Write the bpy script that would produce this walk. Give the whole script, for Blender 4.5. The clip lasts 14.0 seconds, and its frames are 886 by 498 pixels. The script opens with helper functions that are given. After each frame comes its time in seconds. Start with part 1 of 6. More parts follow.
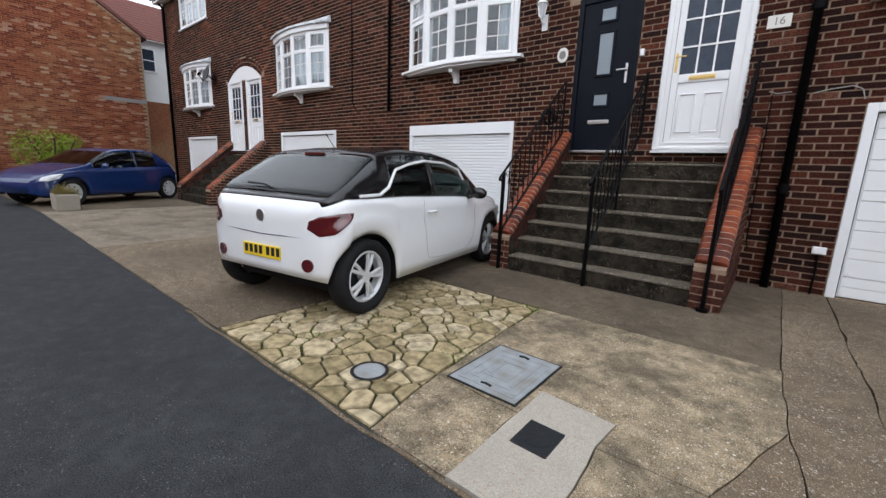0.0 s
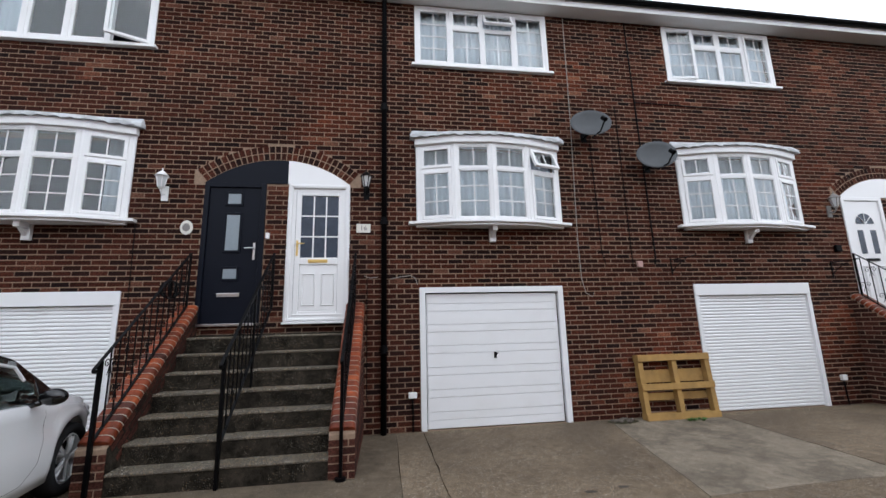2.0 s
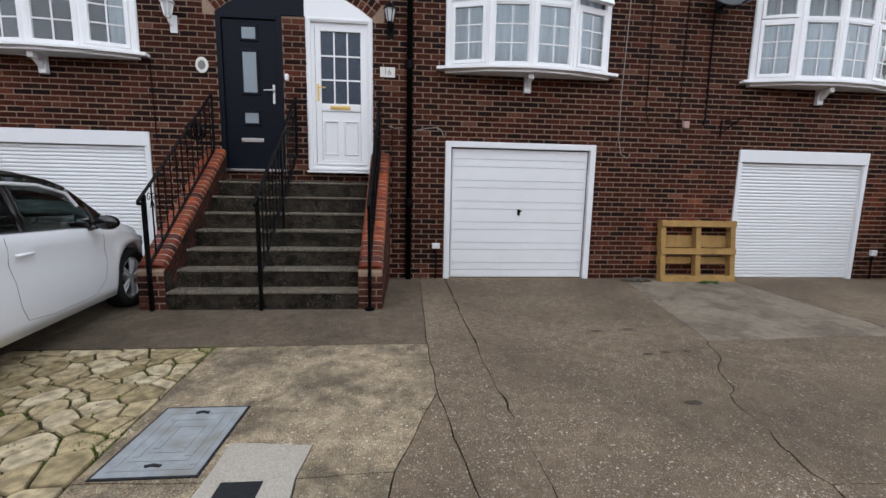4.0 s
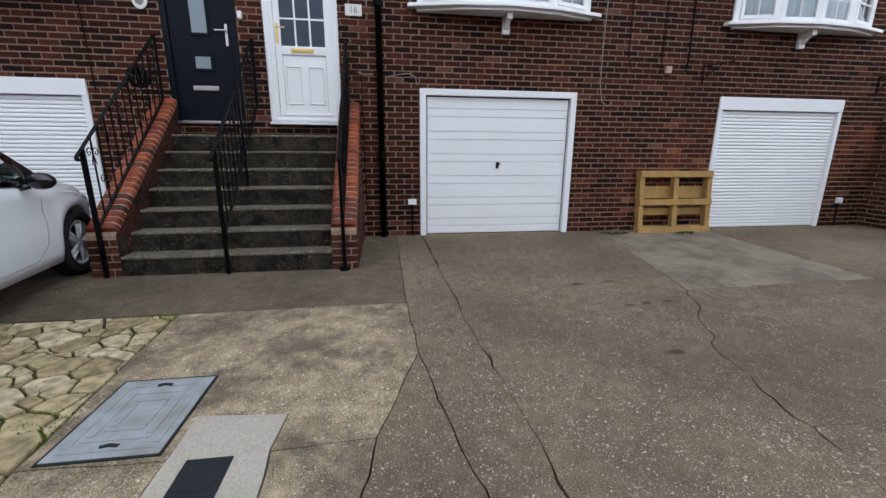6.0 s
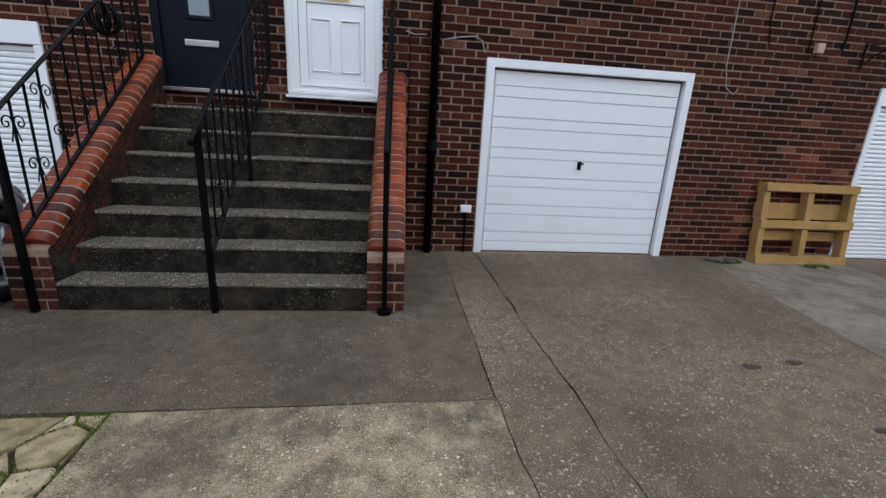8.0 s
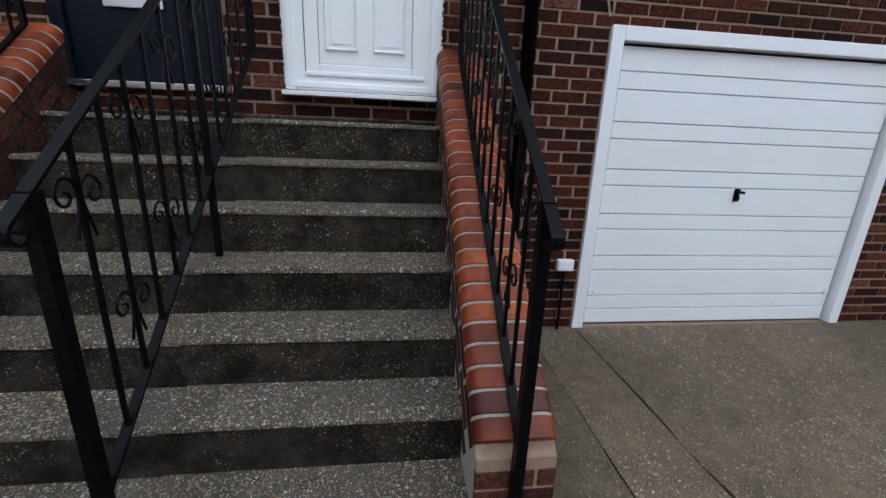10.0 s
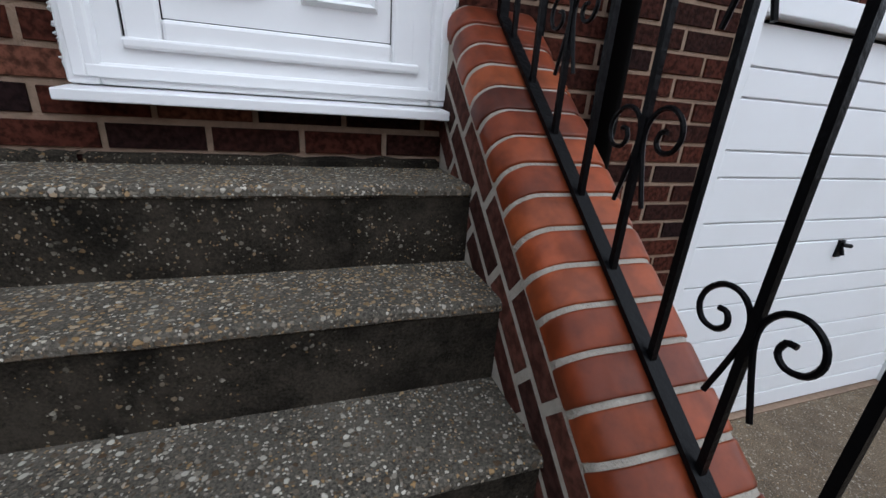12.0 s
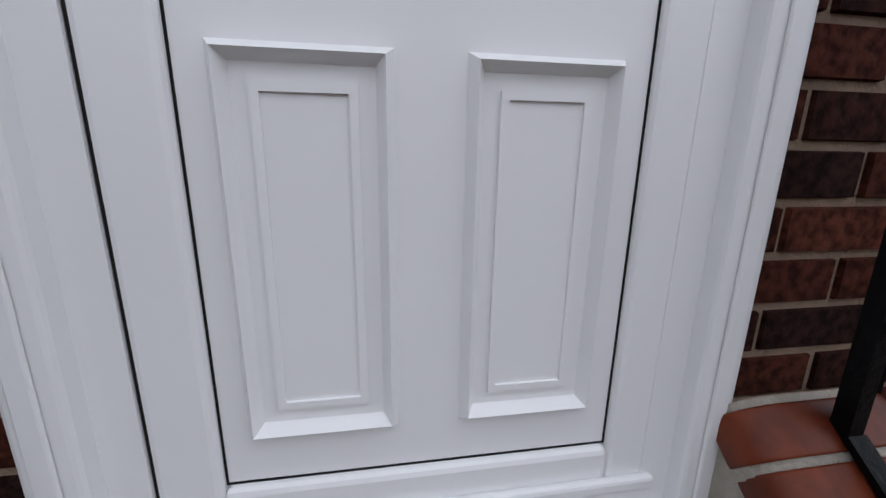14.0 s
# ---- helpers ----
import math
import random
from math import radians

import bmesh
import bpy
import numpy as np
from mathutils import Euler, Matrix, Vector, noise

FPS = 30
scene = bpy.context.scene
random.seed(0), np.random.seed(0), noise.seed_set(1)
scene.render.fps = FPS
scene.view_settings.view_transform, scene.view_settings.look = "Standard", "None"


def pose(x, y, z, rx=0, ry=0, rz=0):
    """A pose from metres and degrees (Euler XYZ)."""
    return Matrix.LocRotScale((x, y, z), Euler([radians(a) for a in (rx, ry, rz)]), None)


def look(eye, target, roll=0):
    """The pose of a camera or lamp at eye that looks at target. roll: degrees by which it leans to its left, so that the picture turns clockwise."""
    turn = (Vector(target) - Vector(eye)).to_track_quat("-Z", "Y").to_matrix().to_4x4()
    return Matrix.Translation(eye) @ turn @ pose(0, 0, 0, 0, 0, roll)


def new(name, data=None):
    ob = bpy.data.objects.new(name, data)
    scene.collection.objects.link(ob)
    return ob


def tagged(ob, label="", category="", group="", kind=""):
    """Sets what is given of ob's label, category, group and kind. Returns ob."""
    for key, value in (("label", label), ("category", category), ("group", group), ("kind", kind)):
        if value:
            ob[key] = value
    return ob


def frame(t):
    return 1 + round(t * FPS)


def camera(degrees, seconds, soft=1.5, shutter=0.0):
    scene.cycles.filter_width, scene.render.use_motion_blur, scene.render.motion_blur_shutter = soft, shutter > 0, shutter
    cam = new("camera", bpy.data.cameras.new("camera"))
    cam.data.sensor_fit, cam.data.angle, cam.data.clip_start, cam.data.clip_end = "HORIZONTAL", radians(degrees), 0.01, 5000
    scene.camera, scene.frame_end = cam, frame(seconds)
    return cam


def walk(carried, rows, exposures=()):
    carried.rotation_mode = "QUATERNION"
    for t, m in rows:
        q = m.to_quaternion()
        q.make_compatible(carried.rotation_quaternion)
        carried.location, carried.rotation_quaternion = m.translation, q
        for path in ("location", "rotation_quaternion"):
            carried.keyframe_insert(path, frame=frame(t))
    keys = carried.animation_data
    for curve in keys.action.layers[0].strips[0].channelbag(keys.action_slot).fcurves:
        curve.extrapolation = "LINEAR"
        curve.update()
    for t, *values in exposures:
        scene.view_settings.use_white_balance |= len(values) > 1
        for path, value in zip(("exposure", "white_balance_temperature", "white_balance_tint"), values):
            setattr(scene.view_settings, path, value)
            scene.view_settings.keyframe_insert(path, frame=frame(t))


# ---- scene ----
cam = camera(95.5, 14.0)
PATH = [
    (0, (-0.549, -6.029, 1.228), (-1.792, -4.512, 0.837), 2.2),
    (0.3, (-0.506, -6.024, 1.228), (-1.29, -4.228, 0.828), 1.5),
    (0.5, (-0.522, -5.988, 1.221), (-0.971, -4.082, 0.813), 0.0),
    (1, (-0.539, -6.007, 1.259), (-0.432, -4.028, 0.992), -0.3),
    (1.5, (-0.52, -6.045, 1.368), (-0.242, -4.066, 1.451), -1.4),
    (2, (-0.512, -6.066, 1.46), (-0.228, -4.123, 1.836), -1.5),
    (2.5, (-0.528, -6.076, 1.504), (-0.262, -4.171, 2.054), -2.2),
    (3, (-0.539, -6.08, 1.503), (-0.318, -4.153, 1.991), -1.0),
    (3.5, (-0.545, -6.01, 1.372), (-0.363, -4.032, 1.602), 0.5),
    (4, (-0.52, -5.996, 1.282), (-0.352, -4.022, 1.008), 1.1),
    (4.2, (-0.486, -6.048, 1.262), (-0.305, -4.103, 0.834), 1.0),
    (6.5, (-0.549, -5.577, 1.226), (-0.242, -3.659, 0.749), 1.1),
    (7, (-0.632, -5.222, 1.223), (-0.277, -3.309, 0.758), 2.5),
    (7.5, (-0.735, -4.811, 1.237), (-0.235, -2.925, 0.797), 2.1),
    (8, (-0.871, -4.355, 1.232), (-0.639, -2.44, 0.702), 3.1),
    (10.5, (-1.393, -2.204, 1.397), (-1.133, -0.303, 0.834), 1.8),
    (11, (-1.447, -1.821, 1.412), (-0.941, 0.019, 0.814), 2.4),
    (11.5, (-1.47, -1.502, 1.427), (-0.821, 0.278, 0.785), 4.2),
    (12, (-1.451, -1.195, 1.588), (-0.832, 0.58, 0.905), 4.0),
    (12.5, (-1.469, -0.996, 1.71), (-0.789, 0.666, 0.831), 2.3),
    (13, (-1.434, -0.803, 1.821), (-0.807, 0.904, 0.99), 4.4),
    (13.5, (-1.468, -0.589, 1.984), (-1.133, 1.259, 1.294), 4.9),
    (14, (-1.557, -0.456, 2.165), (-1.229, 1.456, 1.677), 0.9),
]
walk(cam, [(t, look(eye, target, roll)) for t, eye, target, roll in PATH], exposures=[(0, 0.5, 6050, 10), (1, 0.48, 6000, 10), (2, 0.36, 6000, 10), (4.2, 0.32, 5950, 10), (6.5, 0.28, 5700, 8), (8, 0.22, 5600, 8), (10.5, 0.24, 5600, 8), (12.5, 0.38, 5800, 9), (14, -0.2, 5950, 12)])

# ---- light: an overcast sky, with a broad soft sun behind the cloud ----
world = bpy.data.worlds.new("overcast_sky")
scene.world = world
world.use_nodes = True
wn = world.node_tree.nodes
wl = world.node_tree.links
sky = wn.new("ShaderNodeTexSky")
sky.sky_type, sky.sun_disc = "NISHITA", False
sky.sun_elevation, sky.sun_rotation = radians(52), radians(149)
grey = wn.new("ShaderNodeHueSaturation")
grey.inputs["Saturation"].default_value = 0.20
wl.new(sky.outputs[0], grey.inputs["Color"])
cloud = wn.new("ShaderNodeMix")
cloud.data_type = "RGBA"
cloud.inputs["Factor"].default_value = 0.75
cloud.inputs["B"].default_value = (4.6, 4.65, 4.75, 1)
wl.new(grey.outputs[0], cloud.inputs["A"])
wl.new(cloud.outputs["Result"], wn["Background"].inputs["Color"])
wn["Background"].inputs["Strength"].default_value = 0.30
sun = new("sun", bpy.data.lights.new("sun", "SUN"))
sun.data.energy, sun.data.angle, sun.data.color = 0.25, radians(40), (1.0, 0.98, 0.95)
sun.matrix_world = look((6, -10, 15), (0, 0, 0))


# ---- materials ----
def mat(name, color=(0.8, 0.8, 0.8), rough=0.5, metal=0.0, var=0.0, scale=8.0, bump=0.0, bscale=60.0, coat=0.0, spec=None, dark=None, dscale=1.5, damount=0.0):
    """A principled material with colour variation, stains at a larger scale and fine relief."""
    m = bpy.data.materials.new(name)
    m.use_nodes = True
    n, l = m.node_tree.nodes, m.node_tree.links
    p = n["Principled BSDF"]
    p.inputs["Base Color"].default_value = (*color, 1)
    p.inputs["Roughness"].default_value = rough
    p.inputs["Specular IOR Level"].default_value = spec if spec is not None else 0.5 if max(color) > 0.5 or coat or rough < 0.3 else 0.15
    p.inputs["Metallic"].default_value = metal
    p.inputs["Coat Weight"].default_value = coat
    co = n.new("ShaderNodeTexCoord")
    last = None
    if var:
        t = n.new("ShaderNodeTexNoise")
        t.inputs["Scale"].default_value, t.inputs["Detail"].default_value = scale, 6
        l.new(co.outputs["Object"], t.inputs["Vector"])
        mix = n.new("ShaderNodeMix")
        mix.data_type = "RGBA"
        l.new(t.outputs["Fac"], mix.inputs["Factor"])
        mix.inputs["A"].default_value = (*[c * (1 - var) for c in color], 1)
        mix.inputs["B"].default_value = (*[min(1, c * (1 + var)) for c in color], 1)
        last = mix.outputs["Result"]
    if damount:
        t = n.new("ShaderNodeTexNoise")
        t.inputs["Scale"].default_value, t.inputs["Detail"].default_value = dscale, 8
        l.new(co.outputs["Object"], t.inputs["Vector"])
        r = n.new("ShaderNodeMapRange")
        r.inputs["From Min"].default_value, r.inputs["From Max"].default_value = 0.45, 0.7
        r.inputs["To Max"].default_value = damount
        l.new(t.outputs["Fac"], r.inputs["Value"])
        mix = n.new("ShaderNodeMix")
        mix.data_type = "RGBA"
        l.new(r.outputs["Result"], mix.inputs["Factor"])
        if last:
            l.new(last, mix.inputs["A"])
        else:
            mix.inputs["A"].default_value = (*color, 1)
        mix.inputs["B"].default_value = (*dark, 1)
        last = mix.outputs["Result"]
    if last:
        l.new(last, p.inputs["Base Color"])
    if bump:
        t = n.new("ShaderNodeTexNoise")
        t.inputs["Scale"].default_value, t.inputs["Detail"].default_value = bscale, 5
        l.new(co.outputs["Object"], t.inputs["Vector"])
        b = n.new("ShaderNodeBump")
        b.inputs["Strength"].default_value, b.inputs["Distance"].default_value = bump, 0.01
        l.new(t.outputs["Fac"], b.inputs["Height"])
        l.new(b.outputs["Normal"], p.inputs["Normal"])
    return m


def piece_mat(name, stops, island, rough=0.85, patch=None, pscale=0.35, pmin=0.5, pmax=0.65, bump=0.5, grain=45.0, gamount=0.35, coords="world"):
    """Bricks or stones: each takes its own colour from the ramp; patch tints wider areas of the wall."""
    m = bpy.data.materials.new(name)
    m.use_nodes = True
    n, l = m.node_tree.nodes, m.node_tree.links
    p = n["Principled BSDF"]
    p.inputs["Roughness"].default_value = rough
    p.inputs["Specular IOR Level"].default_value = 0.25 if rough < 0.6 else 0.08
    if island:
        rnd = n.new("ShaderNodeNewGeometry").outputs["Random Per Island"]
    else:
        rnd = n.new("ShaderNodeObjectInfo").outputs["Random"]
    ramp = n.new("ShaderNodeValToRGB")
    el = ramp.color_ramp.elements
    while len(el) < len(stops):
        el.new(0.5)
    for e, (pos, c) in zip(el, stops):
        e.position, e.color = pos, (*c, 1)
    l.new(rnd, ramp.inputs["Fac"])
    geo = n.new("ShaderNodeNewGeometry")
    col = ramp.outputs["Color"]
    if patch:
        t = n.new("ShaderNodeTexNoise")
        t.inputs["Scale"].default_value, t.inputs["Detail"].default_value = pscale, 2
        l.new(geo.outputs["Position"], t.inputs["Vector"])
        r = n.new("ShaderNodeMapRange")
        r.inputs["From Min"].default_value, r.inputs["From Max"].default_value, r.inputs["To Max"].default_value = pmin, pmax, 0.75
        l.new(t.outputs["Fac"], r.inputs["Value"])
        mix = n.new("ShaderNodeMix")
        mix.data_type, mix.blend_type = "RGBA", "MULTIPLY"
        l.new(r.outputs["Result"], mix.inputs["Factor"])
        l.new(col, mix.inputs["A"])
        mix.inputs["B"].default_value = (*patch, 1)
        mix.clamp_result = False
        col = mix.outputs["Result"]
    t = n.new("ShaderNodeTexNoise")
    t.inputs["Scale"].default_value, t.inputs["Detail"].default_value = grain, 6
    l.new(geo.outputs["Position"], t.inputs["Vector"])
    mix = n.new("ShaderNodeMix")
    mix.data_type, mix.blend_type = "RGBA", "MULTIPLY"
    mix.inputs["Factor"].default_value = gamount * 2
    r = n.new("ShaderNodeMapRange")
    r.inputs["From Min"].default_value, r.inputs["From Max"].default_value, r.inputs["To Min"].default_value, r.inputs["To Max"].default_value = 0.38, 0.62, 0.4, 1.4
    l.new(t.outputs["Fac"], r.inputs["Value"])
    l.new(r.outputs["Result"], mix.inputs["B"])
    l.new(col, mix.inputs["A"])
    l.new(mix.outputs["Result"], p.inputs["Base Color"])
    b = n.new("ShaderNodeBump")
    b.inputs["Strength"].default_value, b.inputs["Distance"].default_value = bump, 0.006
    l.new(t.outputs["Fac"], b.inputs["Height"])
    l.new(b.outputs["Normal"], p.inputs["Normal"])
    return m


def aggregate(name, base, spot_a, spot_b, size=70.0, amount=0.45, stain=(0.05, 0.045, 0.04), sscale=1.2, samount=0.7, rough=0.9, bump=0.6, worn=0.05, cloudy=0.18, ragged=0.10, grain=0.7):
    """Weathered concrete: pale and brown pebbles of two sizes in a gritty matrix, with broken dark stains."""
    m = bpy.data.materials.new(name)
    m.use_nodes = True
    n, l = m.node_tree.nodes, m.node_tree.links
    p = n["Principled BSDF"]
    p.inputs["Roughness"].default_value = rough
    p.inputs["Specular IOR Level"].default_value = 0.1
    geo = n.new("ShaderNodeNewGeometry")

    def noise_at(scale, detail, roughness=0.5):
        t = n.new("ShaderNodeTexNoise")
        t.inputs["Scale"].default_value, t.inputs["Detail"].default_value, t.inputs["Roughness"].default_value = scale, detail, roughness
        l.new(geo.outputs["Position"], t.inputs["Vector"])
        return t

    def ranged(socket, a, b, c=0.0, d=1.0):
        r = n.new("ShaderNodeMapRange")
        for key, v in (("From Min", a), ("From Max", b), ("To Min", c), ("To Max", d)):
            r.inputs[key].default_value = v
        l.new(socket, r.inputs["Value"])
        return r.outputs["Result"]

    def math_of(op, a, b):
        q = n.new("ShaderNodeMath")
        q.operation = op
        for k, v in enumerate((a, b)):
            if isinstance(v, (int, float)):
                q.inputs[k].default_value = v
            else:
                l.new(v, q.inputs[k])
        return q.outputs[0]

    def mixed(fac, a, b, blend="MIX"):
        q = n.new("ShaderNodeMix")
        q.data_type, q.blend_type = "RGBA", blend
        for key, v in (("Factor", fac), ("A", a), ("B", b)):
            if isinstance(v, tuple):
                q.inputs[key].default_value = (*v, 1)
            elif isinstance(v, (int, float)):
                q.inputs[key].default_value = v
            else:
                l.new(v, q.inputs[key])
        return q.outputs["Result"]

    warp = noise_at(size * 1.3, 1)
    bend = n.new("ShaderNodeVectorMath")
    bend.operation = "MULTIPLY_ADD"
    bend.inputs[1].default_value = (0.6 / size,) * 3
    l.new(warp.outputs["Color"], bend.inputs[0])
    l.new(geo.outputs["Position"], bend.inputs[2])
    grit, mid, wear = noise_at(160, 4, 0.7), noise_at(9, 8, 0.65), noise_at(2.6, 6, 0.6)
    big = noise_at(sscale, 10, 0.68)
    matrix_ = mixed(ranged(math_of("ADD", math_of("MULTIPLY", grit.outputs["Fac"], 1 - cloudy), math_of("MULTIPLY", mid.outputs["Fac"], cloudy)), 0.38, 0.62), tuple(c * (1 - grain) for c in base), tuple(c * (1 + grain) for c in base))
    col, height = matrix_, math_of("MULTIPLY", grit.outputs["Fac"], 0.5)
    bare = ranged(wear.outputs["Fac"], 0.38, 0.52, 0.6, 1.0)
    for scale, share in ((size * 1.9, amount), (size, amount * 0.6)):
        vor = n.new("ShaderNodeTexVoronoi")
        vor.inputs["Scale"].default_value = scale
        l.new(bend.outputs[0], vor.inputs["Vector"])
        sep = n.new("ShaderNodeSeparateColor")
        l.new(vor.outputs["Color"], sep.inputs["Color"])
        pick = ranged(math_of("MULTIPLY", sep.outputs["Red"], bare), 1 - share, 1 - share + 0.03)
        disc = ranged(vor.outputs["Distance"], 0.46, 0.38)
        peb = math_of("MULTIPLY", pick, disc)
        tone = math_of("POWER", sep.outputs["Green"], 1.8)
        stone = mixed(tone, spot_b, spot_a)
        stone = mixed(ranged(sep.outputs["Blue"], 0.62, 0.80, 0.0, 0.75), stone, tuple(c * k for c, k in zip(spot_a, (0.62, 0.42, 0.22))))
        col = mixed(peb, col, stone)
        height = math_of("ADD", height, math_of("MULTIPLY", peb, 0.35))
    # grime lies in broken patches with ragged borders
    col = mixed(ranged(big.outputs["Fac"], 0.52 - ragged, 0.52 + ragged, 0.0, samount), col, mixed(0.35, stain, col))
    col = mixed(ranged(mid.outputs["Fac"], 0.55, 0.64, 0.0, worn * 4), col, tuple(c * 1.6 for c in base))
    l.new(col, p.inputs["Base Color"])
    b = n.new("ShaderNodeBump")
    b.inputs["Strength"].default_value, b.inputs["Distance"].default_value = bump, 0.006
    l.new(height, b.inputs["Height"])
    l.new(b.outputs["Normal"], p.inputs["Normal"])
    return m


BRICKS = [(0.0, (0.012, 0.006, 0.006)), (0.2, (0.024, 0.0092, 0.0070)), (0.5, (0.042, 0.0125, 0.0080)), (0.8, (0.060, 0.0175, 0.0105)), (0.95, (0.085, 0.027, 0.016)), (1.0, (0.14, 0.065, 0.042))]
M_brick_far = piece_mat("brick_wall", BRICKS, True, bump=0.8, grain=60, gamount=0.45, patch=(2.4, 2.1, 1.7), pscale=0.45, pmin=0.55, pmax=0.72)
M_brick = piece_mat("brick_near", BRICKS, False, bump=0.8, grain=60, gamount=0.45, patch=(2.4, 2.1, 1.7), pscale=0.45, pmin=0.55, pmax=0.72)
M_brick_old = piece_mat("old_red_brick", [(0.0, (0.12, 0.035, 0.020)), (0.4, (0.20, 0.060, 0.030)), (0.85, (0.26, 0.095, 0.046)), (1.0, (0.36, 0.22, 0.15))], True, patch=(1.2, 1.7, 1.7), pscale=0.4)
M_cap = piece_mat("bullnose_brick", [(0.0, (0.045, 0.012, 0.008)), (0.15, (0.14, 0.028, 0.010)), (0.6, (0.24, 0.047, 0.013)), (1.0, (0.31, 0.074, 0.021))], False, rough=0.42, patch=(0.35, 0.32, 0.32), pscale=4.5, pmin=0.42, pmax=0.66, bump=0.15, grain=18, gamount=0.25)
M_dark_brick = piece_mat("dark_string_brick", [(0.0, (0.024, 0.013, 0.011)), (0.5, (0.055, 0.021, 0.016)), (1.0, (0.088, 0.034, 0.024))], False)
M_mortar = mat("mortar", (0.29, 0.205, 0.145), 0.95, var=0.35, scale=30, bump=0.5, bscale=150, dark=(0.09, 0.07, 0.06), dscale=0.8, damount=0.4)
M_mortar_pale = mat("pale_mortar", (0.33, 0.30, 0.255), 0.95, var=0.25, scale=40, bump=0.6, bscale=120)
M_upvc = mat("white_plastic", (0.80, 0.80, 0.80), 0.32, var=0.025, scale=3)
M_paint = mat("white_painted_steel", (0.78, 0.79, 0.80), 0.4, var=0.04, scale=2, dark=(0.62, 0.62, 0.60), dscale=2, damount=0.25)
M_navy = mat("dark_navy_paint", (0.0045, 0.006, 0.0115), 0.45, spec=0.12, var=0.15, scale=4)
M_black = mat("black_painted_iron", (0.0025, 0.0025, 0.003), 0.36, spec=0.09, var=0.3, scale=30, bump=0.2, bscale=90)
M_blackpl = mat("black_plastic", (0.003, 0.003, 0.0035), 0.55, var=0.2, scale=15, spec=0.07)
M_seal = mat("black_rubber_seal", (0.01, 0.01, 0.01), 0.7)
M_steel = mat("brushed_steel", (0.6, 0.6, 0.6), 0.3, 1.0)
M_brass = mat("brass", (0.70, 0.50, 0.18), 0.32, 1.0)
M_lead = mat("lead_flashing", (0.56, 0.58, 0.60), 0.6, var=0.3, scale=12, bump=0.5, bscale=20, dark=(0.2, 0.2, 0.2), dscale=5, damount=0.6)
# bluish room colour imitates the dark sky reflection on the window glass
M_room = mat("room_wall_sky_tint", (0.10, 0.115, 0.135), 0.9)
# curtain cloth tinted blue-grey to stand in for sky reflected in the panes
M_net = mat("sky_tinted_curtain_cloth", (0.60, 0.66, 0.73), 0.9, var=0.08, scale=6)
M_tar = aggregate("asphalt", (0.036, 0.037, 0.039), (0.16, 0.16, 0.16), (0.10, 0.10, 0.10), size=110, amount=0.1, stain=(0.0240, 0.0240, 0.0256), samount=0.6, bump=0.8)
M_soil = mat("joint_soil", (0.042, 0.038, 0.020), 0.95, var=0.5, scale=20, bump=0.6)
M_conc_beige = aggregate("beige_concrete", (0.264, 0.212, 0.140), (0.60, 0.53, 0.42), (0.17, 0.12, 0.07), size=62, amount=0.55, stain=(0.050, 0.043, 0.033), sscale=1.9, samount=0.9, cloudy=0.35, ragged=0.07, grain=0.85)
M_conc_brown = aggregate("brown_concrete", (0.148, 0.114, 0.078), (0.52, 0.46, 0.38), (0.12, 0.085, 0.055), size=68, amount=0.46, stain=(0.0600, 0.0480, 0.0360), sscale=0.65, samount=0.8, worn=0.01, ragged=0.09, cloudy=0.25)
M_conc_grey = aggregate("grey_concrete_path", (0.112, 0.088, 0.062), (0.34, 0.30, 0.25), (0.11, 0.085, 0.055), size=80, amount=0.3, stain=(0.0432, 0.0360, 0.0274), sscale=0.9, samount=0.75, worn=0.02, ragged=0.09, cloudy=0.25)
M_conc_pale = aggregate("pale_patched_concrete", (0.200, 0.168, 0.128), (0.46, 0.42, 0.35), (0.16, 0.13, 0.09), size=80, amount=0.3, stain=(0.0680, 0.0560, 0.0424), sscale=1.5, samount=0.8, worn=0.06, ragged=0.07)
M_conc_pad = aggregate("brushed_cement", (0.357, 0.323, 0.272), (0.55, 0.44, 0.38), (0.26, 0.22, 0.18), size=90, amount=0.15, stain=(0.2550, 0.2295, 0.1870), sscale=2, samount=0.4, worn=0.0, cloudy=0.1, grain=0.22)
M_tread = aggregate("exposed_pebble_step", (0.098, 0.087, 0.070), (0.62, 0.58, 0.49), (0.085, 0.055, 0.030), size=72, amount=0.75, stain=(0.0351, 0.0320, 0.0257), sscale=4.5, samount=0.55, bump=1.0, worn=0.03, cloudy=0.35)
# grimy riser concrete, its colour also lowered to deepen the risers' shade
M_riser = aggregate("grimy_shade_dark_concrete", (0.031, 0.0255, 0.019), (0.34, 0.31, 0.25), (0.04, 0.034, 0.022), size=88, amount=0.22, stain=(0.0020, 0.0018, 0.0015), sscale=6, samount=0.95, bump=1.0, worn=0.10, cloudy=0.45, ragged=0.06)
M_flag = piece_mat("york_paving_stone", [(0.0, (0.22, 0.175, 0.095)), (0.5, (0.34, 0.27, 0.155)), (1.0, (0.43, 0.36, 0.24))], False, bump=0.5, grain=14, gamount=0.3)
M_iron = mat("grey_cast_iron", (0.27, 0.285, 0.295), 0.65, 0.0, var=0.45, scale=18, bump=0.5, dark=(0.17, 0.155, 0.12), dscale=9, damount=0.7)
M_grate = mat("black_cover", (0.018, 0.019, 0.021), 0.6, var=0.3, scale=30, bump=0.5)
M_wood = mat("pallet_pine", (0.36, 0.22, 0.075), 0.75, var=0.3, scale=9, bump=0.4, bscale=40, dark=(0.20, 0.13, 0.06), dscale=4, damount=0.5)
M_tile = mat("roof_tile", (0.13, 0.055, 0.045), 0.85, var=0.3, scale=10, bump=0.4)
